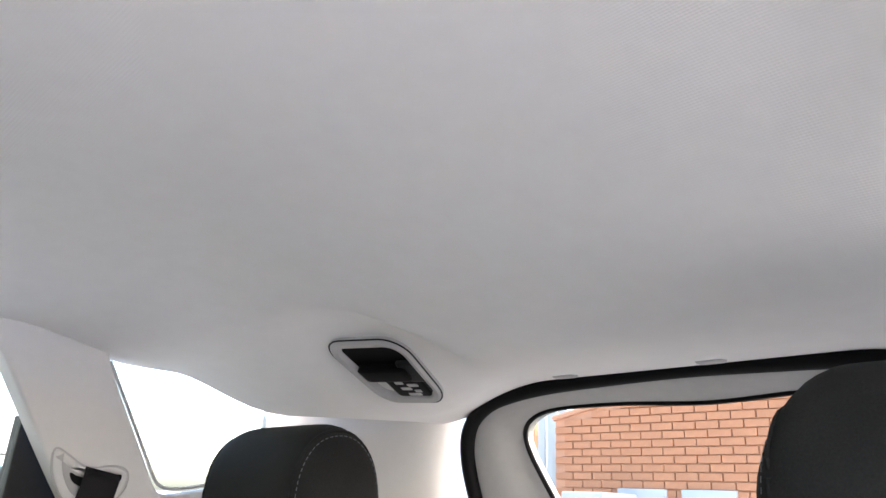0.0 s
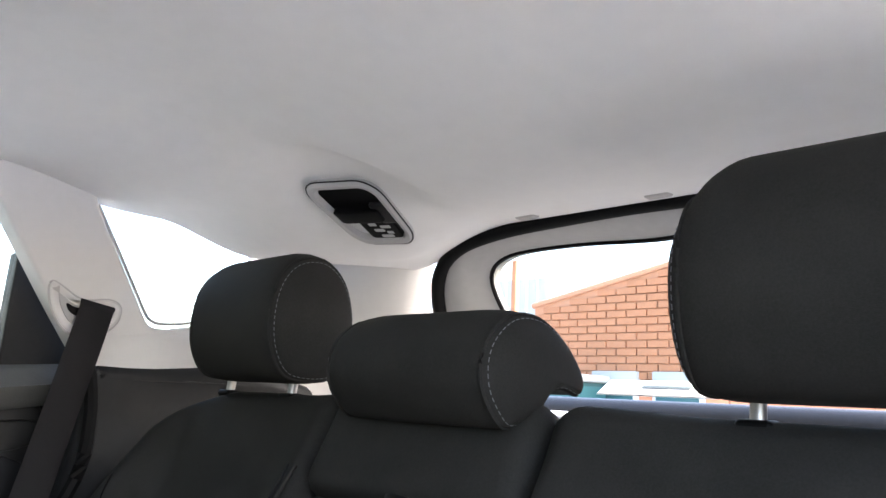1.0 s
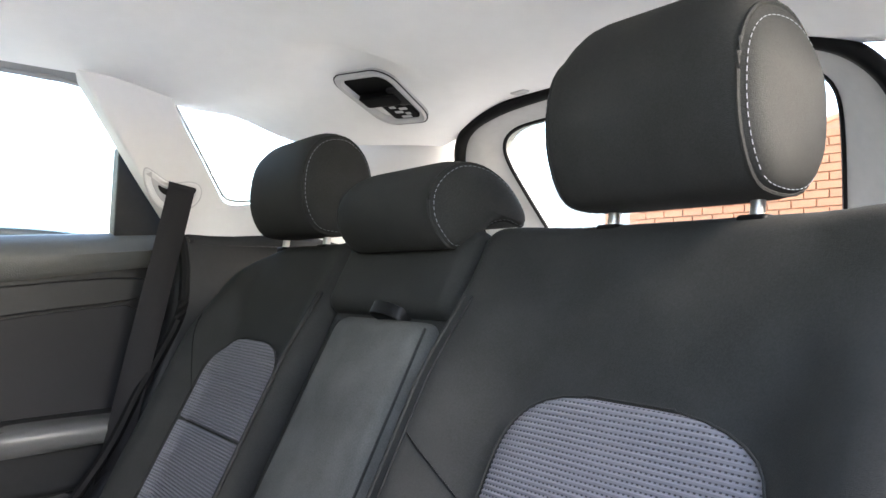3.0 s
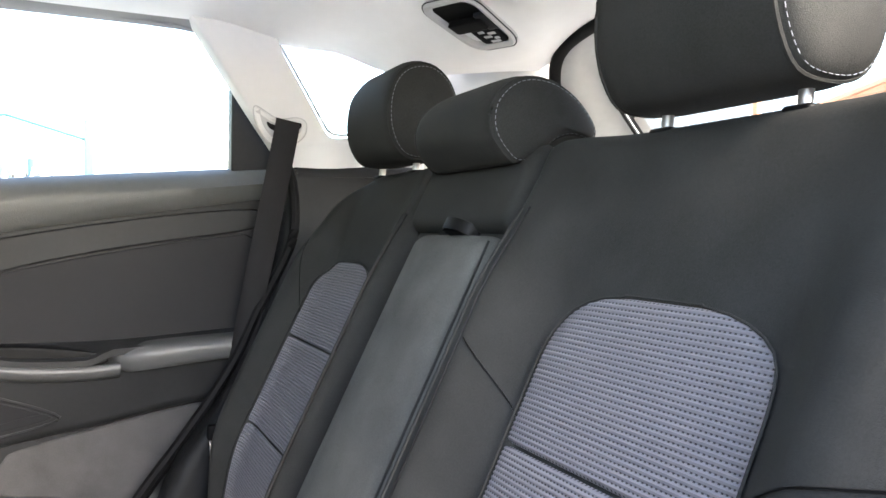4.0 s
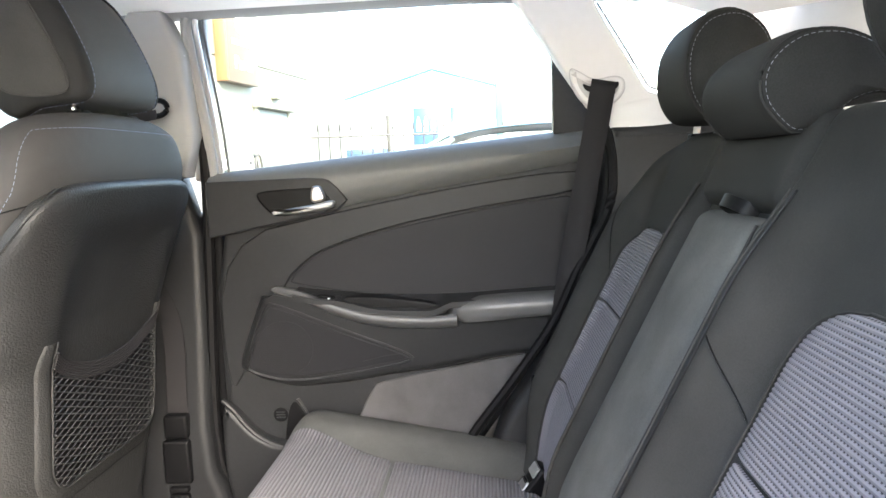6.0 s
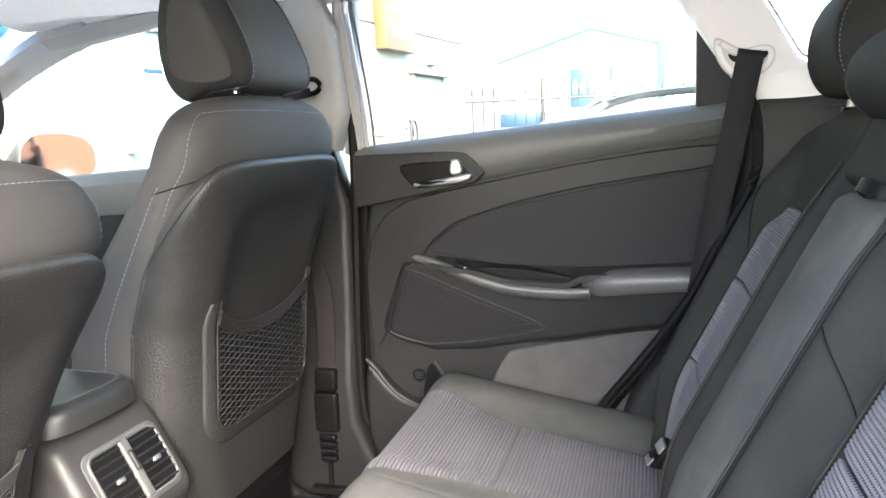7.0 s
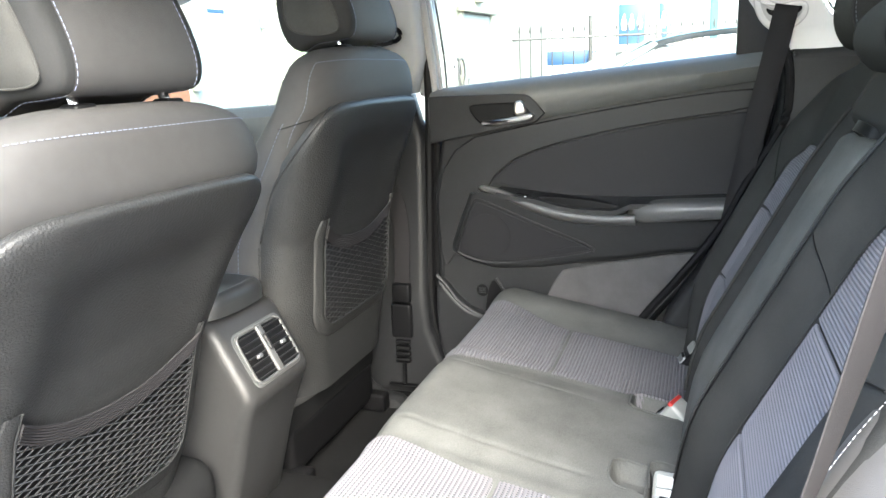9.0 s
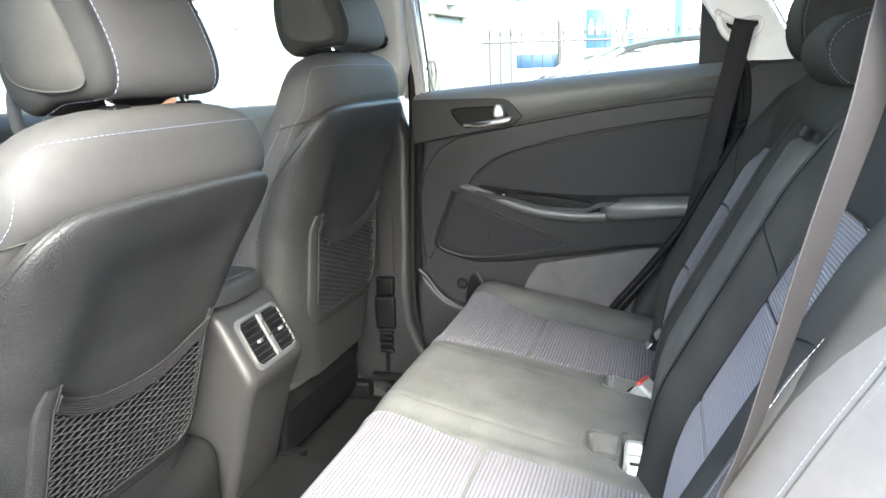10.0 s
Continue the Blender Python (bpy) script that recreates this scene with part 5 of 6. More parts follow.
for sg, turn in ((-1, range(7)), (1, range(6, -1, -1))):
    for k in turn:
        a = math.pi / 2 * k / 6
        hw = 0.108 - 0.024 * (1 - math.cos(a))
        rings.append([Vector((0.010 + sg * hw * (1 - 0.09 * sstep(0.74, 0.58, p.y)), p.x, p.y)) for p in inset2(side, 0.024 * (1 - math.sin(a)))])
part("console_body", loft(rings), M_CONS, con, "charcoal grained plastic body with rounded corners", 60)
vy, vz = Vector((0, -0.47, 0.883)).normalized(), Vector((0, 0.883, 0.47)).normalized()
vo = Vector((0.008, 0.0295, 0.799))


def vp(a, b, h):
    return vo + Vector((a, 0, 0)) + vy * b + vz * h


part("vent_fascia", slab(rrect(0.166, 0.112, 0.020, 5), lambda a, b, h: vp(a, b, h - 0.004), 0.007, 0.003), M_SILVER, con, "silver-grey vent surround")
vent = part("vent_housing", slab(rrect(0.142, 0.092, 0.014), lambda a, b, h: vp(a, b, h), 0.005, 0.001), M_BLACK, con, "black vent opening")
part("vent_rim", tube([vp(p.x, p.y, 0.005) for p in rrect(0.147, 0.097, 0.017)], 0.0032, 8, True), M_SILVER, vent, "satin grey rim")
for sg in (-1, 1):
    for k in range(7):
        part("slat", placed(rbox((0, 0, 0), (0.056, 0.0020, 0.0045), 0.0007, 1, 1), lambda c, sg=sg, k=k: vp(c.x + sg * 0.0405, c.y - 0.040 + 0.0132 * k - 0.5 * c.z, c.z + 0.0085)), M_SLAT, vent)
    for k in range(3):
        part("vane", placed(rbox((0, 0, 0), (0.0015, 0.085, 0.006), 0.0006, 1, 1), lambda c, sg=sg, k=k: vp(c.x + sg * 0.0405 + 0.016 * (k - 1), c.y, c.z + 0.002)), M_BLACK, vent)
    part("vent_knob", placed(rbox((0, 0, 0), (0.016, 0.008, 0.008), 0.003, 1, 2), lambda c, sg=sg: vp(c.x + sg * 0.0405, c.y - 0.003, c.z + 0.011)), M_SATIN, vent, "small bright louvre knob")
part("centre_bar", placed(rbox((0, 0, 0), (0.018, 0.096, 0.010), 0.004, 2, 2), lambda c: vp(c.x, c.y, c.z + 0.006)), M_SILVER, vent, "satin grey bar with thumb wheel")
part("thumb_wheel", placed(rbox((0, 0, 0), (0.009, 0.034, 0.010), 0.004, 2, 3), lambda c: vp(c.x, c.y + 0.012, c.z + 0.011)), M_DARK, vent)
lid_out = [Vector(p) for p in chaikin([(-0.100, -0.36), (0.100, -0.36), (0.102, -0.10), (0.098, -0.035), (0.060, -0.004), (-0.010, 0.002), (-0.070, -0.008), (-0.098, -0.040), (-0.102, -0.10)], 3)]


def on_lid(a, b, h):
    return Vector((0.010 + a, b, 0.884 + h + 0.03 * max(0.0, -0.05 - b) - 0.006 * (a / 0.1) ** 2))


lid = part("console_lid", slab(lid_out, on_lid, 0.040, 0.019), M_LID, con, "padded black vinyl lid", 60)
# black sheet stands in for the shadow under the lid's edge
part("lid_shadow_gap", slab(inset2(lid_out, 0.008), lambda a, b, h: Vector((0.010 + a, b, 0.879 + h)), 0.006, 0.001), M_BLACK, con)
part("stitching", stitches([on_lid(p.x, p.y, 0.0402) for p in inset2(lid_out, 0.020)], 0.0055, 0.003, 0.0004), M_STITCH, lid, "pale stitching along the lid")


# ---- front of the cabin ----
def dash_fn(o):
    return Vector((o.x, -1.12 + o.y, 1.02 + o.z + 0.05 * sstep(0.1, -0.2, o.y) - 0.05 * sstep(0.45, 0.7, abs(o.x))))


dash = thing("dashboard", "charcoal dashboard under the windscreen", "dashboard", kind="structure")
part("dash_body", placed(rbox((0, 0, 0), (1.44, 0.55, 0.34), 0.06, 12, 3), dash_fn), M_DARK, dash)
part("binnacle", rbox((-0.37, -0.93, 1.19), (0.34, 0.14, 0.10), 0.04, 4, 3), M_DARK, dash, "hooded instrument binnacle")
wheel = thing("steering_wheel", "black and grey steering wheel on the far side", "steering wheel")
sw_c, sw_x, sw_y = Vector((-0.338, -0.67, 1.19)), Vector((1, 0, 0)), Vector((0, -0.42, 0.91)).normalized()
part("rim", tube([sw_c + (sw_x * math.cos(a) + sw_y * math.sin(a)) * 0.19 for a in [2 * math.pi * k / 48 for k in range(48)]], 0.016, 10, True), M_LEATH, wheel)
part("hub", placed(rbox((0, 0, 0), (0.16, 0.12, 0.06), 0.028, 3, 3), lambda c: sw_c + sw_x * c.x + sw_y * c.y + Vector((0, -0.91, -0.42)) * (c.z + 0.03)), M_DARK, wheel)
part("column", tube([sw_c + Vector((0, -0.04, -0.02)), Vector((-0.37, -1.0, 0.98))], 0.045, 12), M_DARK, wheel)
for a in (0.0, math.pi, -math.pi / 2):
    part("spoke", tube([sw_c + (sw_x * math.cos(a) + sw_y * math.sin(a)) * 0.05 + Vector((0, -0.02, 0)), sw_c + (sw_x * math.cos(a) + sw_y * math.sin(a)) * 0.175], 0.013, 8), M_SATIN, wheel)
# A pillars
for sgn, nm in ((-1, "trim_a_far"), (1, "trim_a_near")):
    pa = smooth_path([Vector((sgn * 0.635, -0.48, 1.582)), Vector((sgn * 0.655, -0.62, 1.547)), Vector((sgn * 0.672, -0.80, 1.478)), Vector((sgn * 0.70, -1.10, 1.33)), Vector((sgn * 0.72, -1.36, 1.17))], 6)
    rings = [[p + Vector((sgn * a, b * 0.6, b)) for a, b in ((-0.045, 0.03), (-0.05, -0.0), (-0.03, -0.03), (0.03, -0.045), (0.055, -0.02), (0.04, 0.04))] for p in pa]
    single(nm, loft(rings), M_TRIMDIM, "light grey windscreen pillar trim", "pillar trim", kind="structure")
# far and near front door trims
for sgn, nm in ((-1, "door_2"), (1, "door_3")):
    d2 = thing(nm, "closed charcoal front door trim", "car door", kind="structure")
    rings = []
    for k in range(31):
        y = -1.10 + 1.10 * k / 30
        zt, zb = 1.20 + 0.045 * (y + 1.1) / 1.1, 1.10 + 0.02 * (y + 1.1)
        rings.append([Vector((sgn * (0.775 - a), y, b)) for a, b in ((0.0, zt - 0.004), (0.018, zt + 0.002), (0.04, zt - 0.004), (0.062, zt - 0.03), (0.060, zb + 0.012), (0.050, zb), (0.0, zb))])
    part("upper_trim", loft(rings), M_DOORUP, d2, "soft grey-black upper door trim")
    P = chaikin([(-1.15, 1.14), (0.0, 1.14), (-0.02, 0.8), (-0.10, 0.46), (-1.15, 0.46)], 1)
    part("base_panel", slab(P, lambda y, z, h, s=sgn: Vector((s * (0.775 - h), y, z)), 0.035, 0.012), M_DARK, d2)
    part("armrest", rbox((sgn * 0.715, -0.40, 0.96), (0.09, 0.55, 0.06), 0.025, 4, 3), M_DARK, d2)
# far front belt
b2 = thing("seat_belt", "charcoal front seat belt along the B pillar", "seat belt", "front seat belts")
fb = smooth_path([Vector((-0.672, 0.040, 1.392)), Vector((-0.655, -0.055, 1.365)), Vector((-0.655, -0.085, 1.29)), Vector((-0.662, -0.05, 1.12)), Vector((-0.69, 0.022, 0.95)), Vector((-0.695, 0.02, 0.73))], 6)
part("webbing", ribbon(fb, [Vector((0.0, 1, 0))] * len(fb), 0.047, 0.0016), M_BELT, b2)
part("height_slider", rbox((-0.682, 0.045, 1.425), (0.016, 0.030, 0.040), 0.006, 2, 3), M_BEZEL, b2, "grey height slider")
part("belt_loop", tube([(-0.672 + 0.006 * math.cos(a), 0.043 + 0.024 * math.cos(a), 1.398 + 0.016 * math.sin(a)) for a in [math.pi * k / 8 for k in range(16)]], 0.006, 8, True), M_BLACK, b2, "black belt guide loop")
part("stalk_collar", rbox((-0.69, 0.02, 0.705), (0.03, 0.055, 0.055), 0.008, 2, 2), M_BLACK, b2)
part("buckle_cover", rbox((-0.688, 0.018, 0.625), (0.032, 0.062, 0.10), 0.008, 2, 2), M_BLACK, b2)
for k in range(4):
    part("stalk_rib", rbox((-0.685, 0.018, 0.562 - 0.018 * k), (0.028, 0.044, 0.014), 0.005, 1, 2), M_BLACK, b2)
part("anchor", tube([(-0.683, 0.018, 0.50), (-0.68, 0.018, 0.43)], 0.006, 8), M_BLACK, b2)
part("anchor_foot", rbox((-0.678, 0.02, 0.432), (0.02, 0.10, 0.008), 0.003, 2, 1), M_BLACK, b2)

# near rear belt, running close to the camera's end
nb_ = thing("seat_belt", "charcoal rear seat belt beside the open door", "seat belt", "rear seat belts")
nbp = smooth_path([Vector((0.655, 0.962, 1.405)), Vector((0.662, 0.946, 1.335)), Vector((0.664, 0.935, 1.265)), Vector((0.664, 0.911, 1.168)), Vector((0.664, 0.892, 1.085)), Vector((0.664, 0.873, 1.005)), Vector((0.664, 0.853, 0.945)), Vector((0.665, 0.80, 0.78)), Vector((0.66, 0.76, 0.64))], 6)
part("webbing", ribbon(nbp, [Vector((-0.72, 0.68, 0.1)).lerp(Vector((-0.92, 0.40, 0)), sstep(0.15, 0.75, i / len(nbp))) for i in range(len(nbp))], 0.046, 0.0016), M_BELT, nb_)

part("belt_anchor", rbox((0.662, 0.968, 1.412), (0.03, 0.07, 0.04), 0.012, 2, 3), M_BLACK, nb_)
part("buckle_tongue", rbox((0.668, 0.80, 0.775), (0.02, 0.05, 0.03), 0.006, 2, 2), M_BLACK, nb_)

# the near rear door, out of view, added open at an angle that shades the seats
d4 = thing("door_4", "opened rear door with charcoal trim", "car door", kind="structure")
od_m = Matrix.Translation((0.83, 0.06, 0)) @ Matrix.Rotation(radians(-54), 4, "Z")
part("door_panel", placed(rbox((0, 0, 0), (0.09, 0.92, 0.84), 0.04, 6, 3), lambda c: od_m @ (c + Vector((0.0, 0.47, 0.84)))), M_DARK, d4)
part("door_skin", placed(rbox((0, 0, 0), (0.03, 0.94, 0.86), 0.012, 4, 2), lambda c: od_m @ (c + Vector((0.062, 0.47, 0.84)))), M_BODY, d4)
part("window_frame", tube(smooth_path([od_m @ Vector((0.02, y, z)) for y, z in ((0.02, 1.24), (0.02, 1.56), (0.10, 1.60), (0.65, 1.58), (0.80, 1.45), (0.90, 1.27))], 5), 0.018, 8), M_BODY, d4)

# buckles in the bench
M_BUCKLE = material("buckle_grey_plastic", (0.21, 0.215, 0.205), 0.3, vary=0.05)


def seat_buckle(x, y, z, yaw, red, mat=M_BUCKLE):
    bk = thing("seat_belt_buckle", "grey belt buckle with a red release button" if red else "grey belt buckle with a metal slot, sunk in the bench", "buckle", "rear buckles")
    R = Matrix.Rotation(radians(yaw), 3, "Z") @ Matrix.Rotation(radians(-38), 3, "X")

    def put(c, o=(0, 0, 0)):
        return Vector((x, y, z)) + R @ (c + Vector(o))
    part("housing", placed(rbox((0, 0, 0), (0.050, 0.044, 0.085), 0.009, 3, 3), lambda c: put(c)), mat, bk)
    part("slot_frame", placed(rbox((0, 0, 0), (0.036, 0.006, 0.030), 0.0028, 2, 2), lambda c: put(c, (0, -0.0225, -0.012))), M_SATIN, bk, "bright metal slot frame")
    part("slot", placed(rbox((0, 0, 0), (0.026, 0.004, 0.006), 0.0015, 1, 1), lambda c: put(c, (0, -0.0255, 0.001))), M_BLACK, bk)
    if red:
        part("release_button", placed(rbox((0, 0, 0), (0.046, 0.009, 0.008), 0.003, 2, 2), lambda c: put(c, (0, -0.020, 0.038))), M_RED, bk, "red release button")
    else:
        part("release_button", placed(rbox((0, 0, 0), (0.040, 0.008, 0.022), 0.003, 2, 2), lambda c: put(c, (0, -0.021, 0.026))), M_BUCKLE, bk, "grey release button")


seat_buckle(-0.172, 0.762, 0.650, -21, True)
seat_buckle(0.100, 0.772, 0.648, 86, False)
seat_buckle(-0.455, 0.796, 0.658, 8, False, M_BLACK)

# wing mirror
mir = thing("wing_mirror", "grey wing mirror reflecting the brick wall", "mirror")
mo = chaikin([(-0.115, -0.07), (0.11, -0.075), (0.12, 0.03), (0.06, 0.075), (-0.10, 0.075)], 3)
mx, my = Vector((-0.93, -0.36, 0)).normalized(), Vector((0, 0, 1))
mn = Vector((0.42, 0.9, 0)).normalized()
mx = my.cross(mn).normalized()
mc = Vector((-0.98, -0.965, 1.265))
part("housing", slab(mo, lambda a, b, h: mc + mx * a * 1.08 + my * b * 1.08 + mn * (h - 0.10), 0.10, 0.02), M_DOORUP, mir, "dark grey housing")
M_MIRROR = material("mirror_glass", (0.9, 0.9, 0.9), 0.02, metal=1.0, vary=0.0)
part("mirror_glass", slab(mo, lambda a, b, h: mc + mx * a + my * b + mn * (h + 0.002), 0.003, 0.001), M_MIRROR, mir, "mirror glass")
part("mirror_arm", rbox((-0.86, -1.0, 1.19), (0.14, 0.08, 0.05), 0.015), M_BLACK, mir)


# ---- outside ----
M_ASPH = material("concrete_yard", (0.55, 0.555, 0.56), 0.9, vary=0.15, scale=3, bump=0.6, bump_scale=80)
M_CLAD = material("cream_cladding", (0.1326, 0.139, 0.1173), 0.6, vary=0.05, scale=1)
M_DOORG = material("grey_blue_door", (0.108, 0.1323, 0.1323), 0.5, vary=0.04, scale=2)
M_SHUT = material("roller_shutter", (0.189, 0.2025, 0.1674), 0.5, vary=0.05, scale=2)
M_BRICK = material("orange_brick", (0.44, 0.19, 0.098), 0.85, vary=0.12, scale=4)
M_MORTAR = material("mortar", (0.54, 0.27, 0.165), 0.9, vary=0.1)
M_TEAL = material("teal_paint", (0.0105, 0.063, 0.069), 0.5, vary=0.05)
M_BLUE = material("blue_paint", (0.0045, 0.033, 0.087), 0.5, vary=0.08)
M_SHED = material("white_cladding", (0.42, 0.44, 0.44), 0.6, vary=0.04, scale=0.5)
M_IRON = material("dark_iron", (0.03, 0.03, 0.03), 0.6, vary=0.1)
M_SIGN = material("tan_sign", (0.075, 0.055, 0.038), 0.5, vary=0.05)
M_CARBLUE = material("light_blue_car_paint", (0.05419, 0.1084, 0.1561), 0.4, vary=0.03, spec=0.3)
M_CARWHITE = material("white_car_paint", (0.3468, 0.3468, 0.3468), 0.4, vary=0.03, spec=0.3)
M_CARGLASS = material("dark_car_glass", (0.15, 0.195, 0.18), 0.12, vary=0.05, spec=0.3)

single("ground", grid(lambda u, v: Vector((-600 + 1200 * u, -600 + 1200 * v, 0)), 8, 8), M_ASPH, "pale concrete yard", "ground", kind="structure")

WA, WB = Vector((-1.6, -3.27, 0)), Vector((-10.4, -2.0, 0))
w_d = (WB - WA).normalized()
w_n = Vector((-w_d.y, w_d.x, 0))
if w_n.y < 0:
    w_n = -w_n
w_len = (WB - WA).length


def wp(s, z, h):
    return WA + w_d * s + w_n * h + Vector((0, 0, z))


def wall_box(name, s0, s1, z0, z1, h0, h1, mat, parent, label="", bev=0.01):
    return part(name, placed(rbox((0, 0, 0), (s1 - s0, z1 - z0, h1 - h0), bev, 1, 1), lambda c: wp(c.x + (s0 + s1) / 2, c.y + (z0 + z1) / 2, c.z + (h0 + h1) / 2)), mat, parent, label)


bld = thing("grey_building", "pale grey-green clad workshop with shutter, doors and sign", "building")
wall_box("wall", -4, w_len, 0, 6.0, -3.0, 0.0, M_CLAD, bld, "pale panel cladding")
for k in range(9):
    wall_box("panel", -4 + 1.6 * k, -4 + 1.6 * k + 1.585, 0.02, 2.62, 0.0, 0.02, M_CLAD, bld)
    wall_box("panel", -4 + 1.6 * k, -4 + 1.6 * k + 1.585, 2.64, 5.98, 0.0, 0.02, M_CLAD, bld)

sg = thing("wall_sign", "tan box sign with white lettering on the workshop wall", "sign")
wall_box("sign_box", 6.10, 6.86, 2.34, 3.30, 0.02, 0.16, M_SIGN, sg)
wall_box("side_strip", 6.06, 6.10, 2.34, 3.30, 0.02, 0.165, material("sign_edge", (0.13, 0.07, 0.03), 0.5), sg)


def wall_text(body, s, z, size, h, mat, parent):
    cu = bpy.data.curves.new("lettering", "FONT")
    cu.body, cu.size, cu.extrude, cu.align_x = body, size, 0.004, "CENTER"
    tmp = bpy.data.objects.new("lettering", cu)
    scene.collection.objects.link(tmp)
    bpy.context.view_layer.update()
    me = bpy.data.meshes.new_from_object(tmp.evaluated_get(bpy.context.evaluated_depsgraph_get()))
    bpy.data.objects.remove(tmp)
    for v in me.vertices:
        v.co = wp(s + v.co.x, z + v.co.y, h + v.co.z)
    me.materials.append(mat)
    ob = new("lettering", me)
    ob.parent = parent
    return ob


M_LETTER = material("white_letters", (0.85, 0.85, 0.85), 0.5, vary=0.02)
wall_text("Parts", 6.48, 2.50, 0.22, 0.165, M_LETTER, sg)
part("logo_shape", slab([wp2 for wp2 in rrect(0.30, 0.20, 0.09, 5)], lambda a, b, h: wp(6.48 + a, 3.02 + b, 0.16 + h), 0.012, 0.003), M_LETTER, sg, "white rounded emblem")
wall_box("lettering_bar", 6.22, 6.74, 2.78, 2.84, 0.16, 0.168, M_LETTER, sg, "white lettering bar", 0.003)

wall_box("fire_door", 7.02, 7.92, 0.05, 2.08, 0.0, 0.05, M_DOORG, bld, "grey-blue steel door")
wall_box("door_frame", 6.94, 7.02, 0.0, 2.16, 0.0, 0.07, M_CLAD, bld)
wall_box("door_frame", 7.92, 8.0, 0.0, 2.16, 0.0, 0.07, M_CLAD, bld)
wall_box("door_canopy", 6.9, 8.02, 2.10, 2.16, 0.0, 0.14, M_CLAD, bld)
wall_box("notice", 7.10, 7.30, 1.60, 1.80, 0.05, 0.055, M_WHITE, bld, "small white notice", 0.002)
wall_box("wall_lamp", 7.46, 7.62, 2.24, 2.36, 0.0, 0.12, M_CLAD, bld, "small bulkhead lamp", 0.03)
wall_box("blue_door", 2.20, 3.02, 0.05, 2.16, 0.0, 0.05, material("pale_blue_door", (0.1248, 0.1612, 0.1768), 0.45, vary=0.04), bld, "pale blue steel door")
wall_box("door_frame", 2.10, 2.20, 0.0, 2.26, 0.0, 0.07, M_CLAD, bld)
wall_box("door_frame", 3.02, 3.12, 0.0, 2.26, 0.0, 0.07, M_CLAD, bld)
wall_box("door_head", 2.10, 3.12, 2.16, 2.26, 0.0, 0.09, M_CLAD, bld)
wall_box("door_notice", 2.35, 2.60, 1.83, 1.94, 0.05, 0.056, M_WHITE, bld, "white notice with blue bar", 0.002)
wall_box("notice_bar", 2.39, 2.58, 1.85, 1.885, 0.056, 0.060, M_BLUE, bld, "blue print bar", 0.002)
for zz in (1.75, 1.05, 0.35):
    wall_box("hinge", 3.00, 3.05, zz, zz + 0.12, 0.05, 0.08, M_SATIN, bld)
wall_box("key_box", 2.13, 2.19, 1.26, 1.36, 0.07, 0.12, M_CLAD, bld, "small key box")
for a, b in ((-0.4, 2.05), (3.25, 5.3)):
    for k in range(46):
        wall_box("shutter_slat", a, b, 0.02 + 0.054 * k, 0.0725 + 0.054 * k, 0.0, 0.040, M_SHUT, bld, "", 0.005)
wall_box("post", 3.50, 3.56, 0, 2.6, 0.02, 0.12, material("pale_green_post", (0.22, 0.28, 0.20), 0.5), bld)
wall_box("junction_box", 5.92, 6.10, 1.33, 1.45, 0.02, 0.08, M_WHITE, bld)

yb_ = thing("bollard", "yellow safety bollard in front of the workshop", "bollard")
part("bollard_body", loft([[wp(3.62 + r * math.cos(a), z, 0.4 + r * math.sin(a)) for a in [2 * math.pi * k / 20 for k in range(20)]] for r, z in ((0.12, 0.0), (0.11, 0.03), (0.11, 1.36), (0.09, 1.42), (0.04, 1.45))]), material("yellow_paint", (0.40, 0.34, 0.02), 0.5), yb_)
part("black_band", loft([[wp(3.62 + r * math.cos(a), z, 0.4 + r * math.sin(a)) for a in [2 * math.pi * k / 20 for k in range(20)]] for r, z in ((0.111, 0.90), (0.113, 0.91), (0.113, 1.09), (0.111, 1.10))]), M_IRON, yb_, "black band")

ch = thing("car_charger", "grey wall-mounted car charger with a coiled cable", "charger")
part("charger_body", slab(chaikin([(-0.13, -0.30), (0.13, -0.30), (0.14, 0.08), (0.10, 0.20), (-0.10, 0.20), (-0.14, 0.08)], 3), lambda a, b, h: wp(6.42 + a, 1.36 + b, 0.02 + h), 0.16, 0.04), material("charger_grey", (0.16, 0.17, 0.17), 0.4), ch)
part("charger_face", slab(rrect(0.15, 0.22, 0.05), lambda a, b, h: wp(6.42 + a, 1.36 + b, 0.18 + h), 0.012, 0.004), M_WHITE, ch, "pale display face")
part("charger_screen", slab(rrect(0.07, 0.05, 0.01), lambda a, b, h: wp(6.42 + a, 1.40 + b, 0.192 + h), 0.004, 0.001), M_DARK, ch, "dark screen")
part("cable", tube([wp(6.66 + 0.12 * math.cos(a), 1.30 + 0.20 * math.sin(a), 0.10 + 0.01 * a) for a in [0.3 * k for k in range(42)]], 0.014, 6), M_IRON, ch)

# iron fence
fn_ = thing("iron_fence", "dark iron railing with spear tops and a square post", "fence")
F0, F1 = Vector((-10.2, -2.36, 0)), Vector((-12.6, 4.5, 0))
nbar = 44
bar_bm = loft([[Vector((0.010 * math.cos(a), 0.010 * math.sin(a), z)) for a in (0.4, 1.97, 3.54, 5.11)] for z in (0.1, 1.86)])
loft([[Vector((r * math.cos(a), r * math.sin(a), z)) for a in (0.4, 1.97, 3.54, 5.11)] for z, r in ((1.86, 0.010), (1.89, 0.022), (2.0, 0.002))], bar_bm)
bar0 = part("bar", bar_bm, M_IRON, fn_)
bar0.location = F0
for k in range(1, nbar):
    o = bpy.data.objects.new("bar", bar0.data)
    scene.collection.objects.link(o)
    o.parent = fn_
    o.location = F0.lerp(F1, k / nbar)
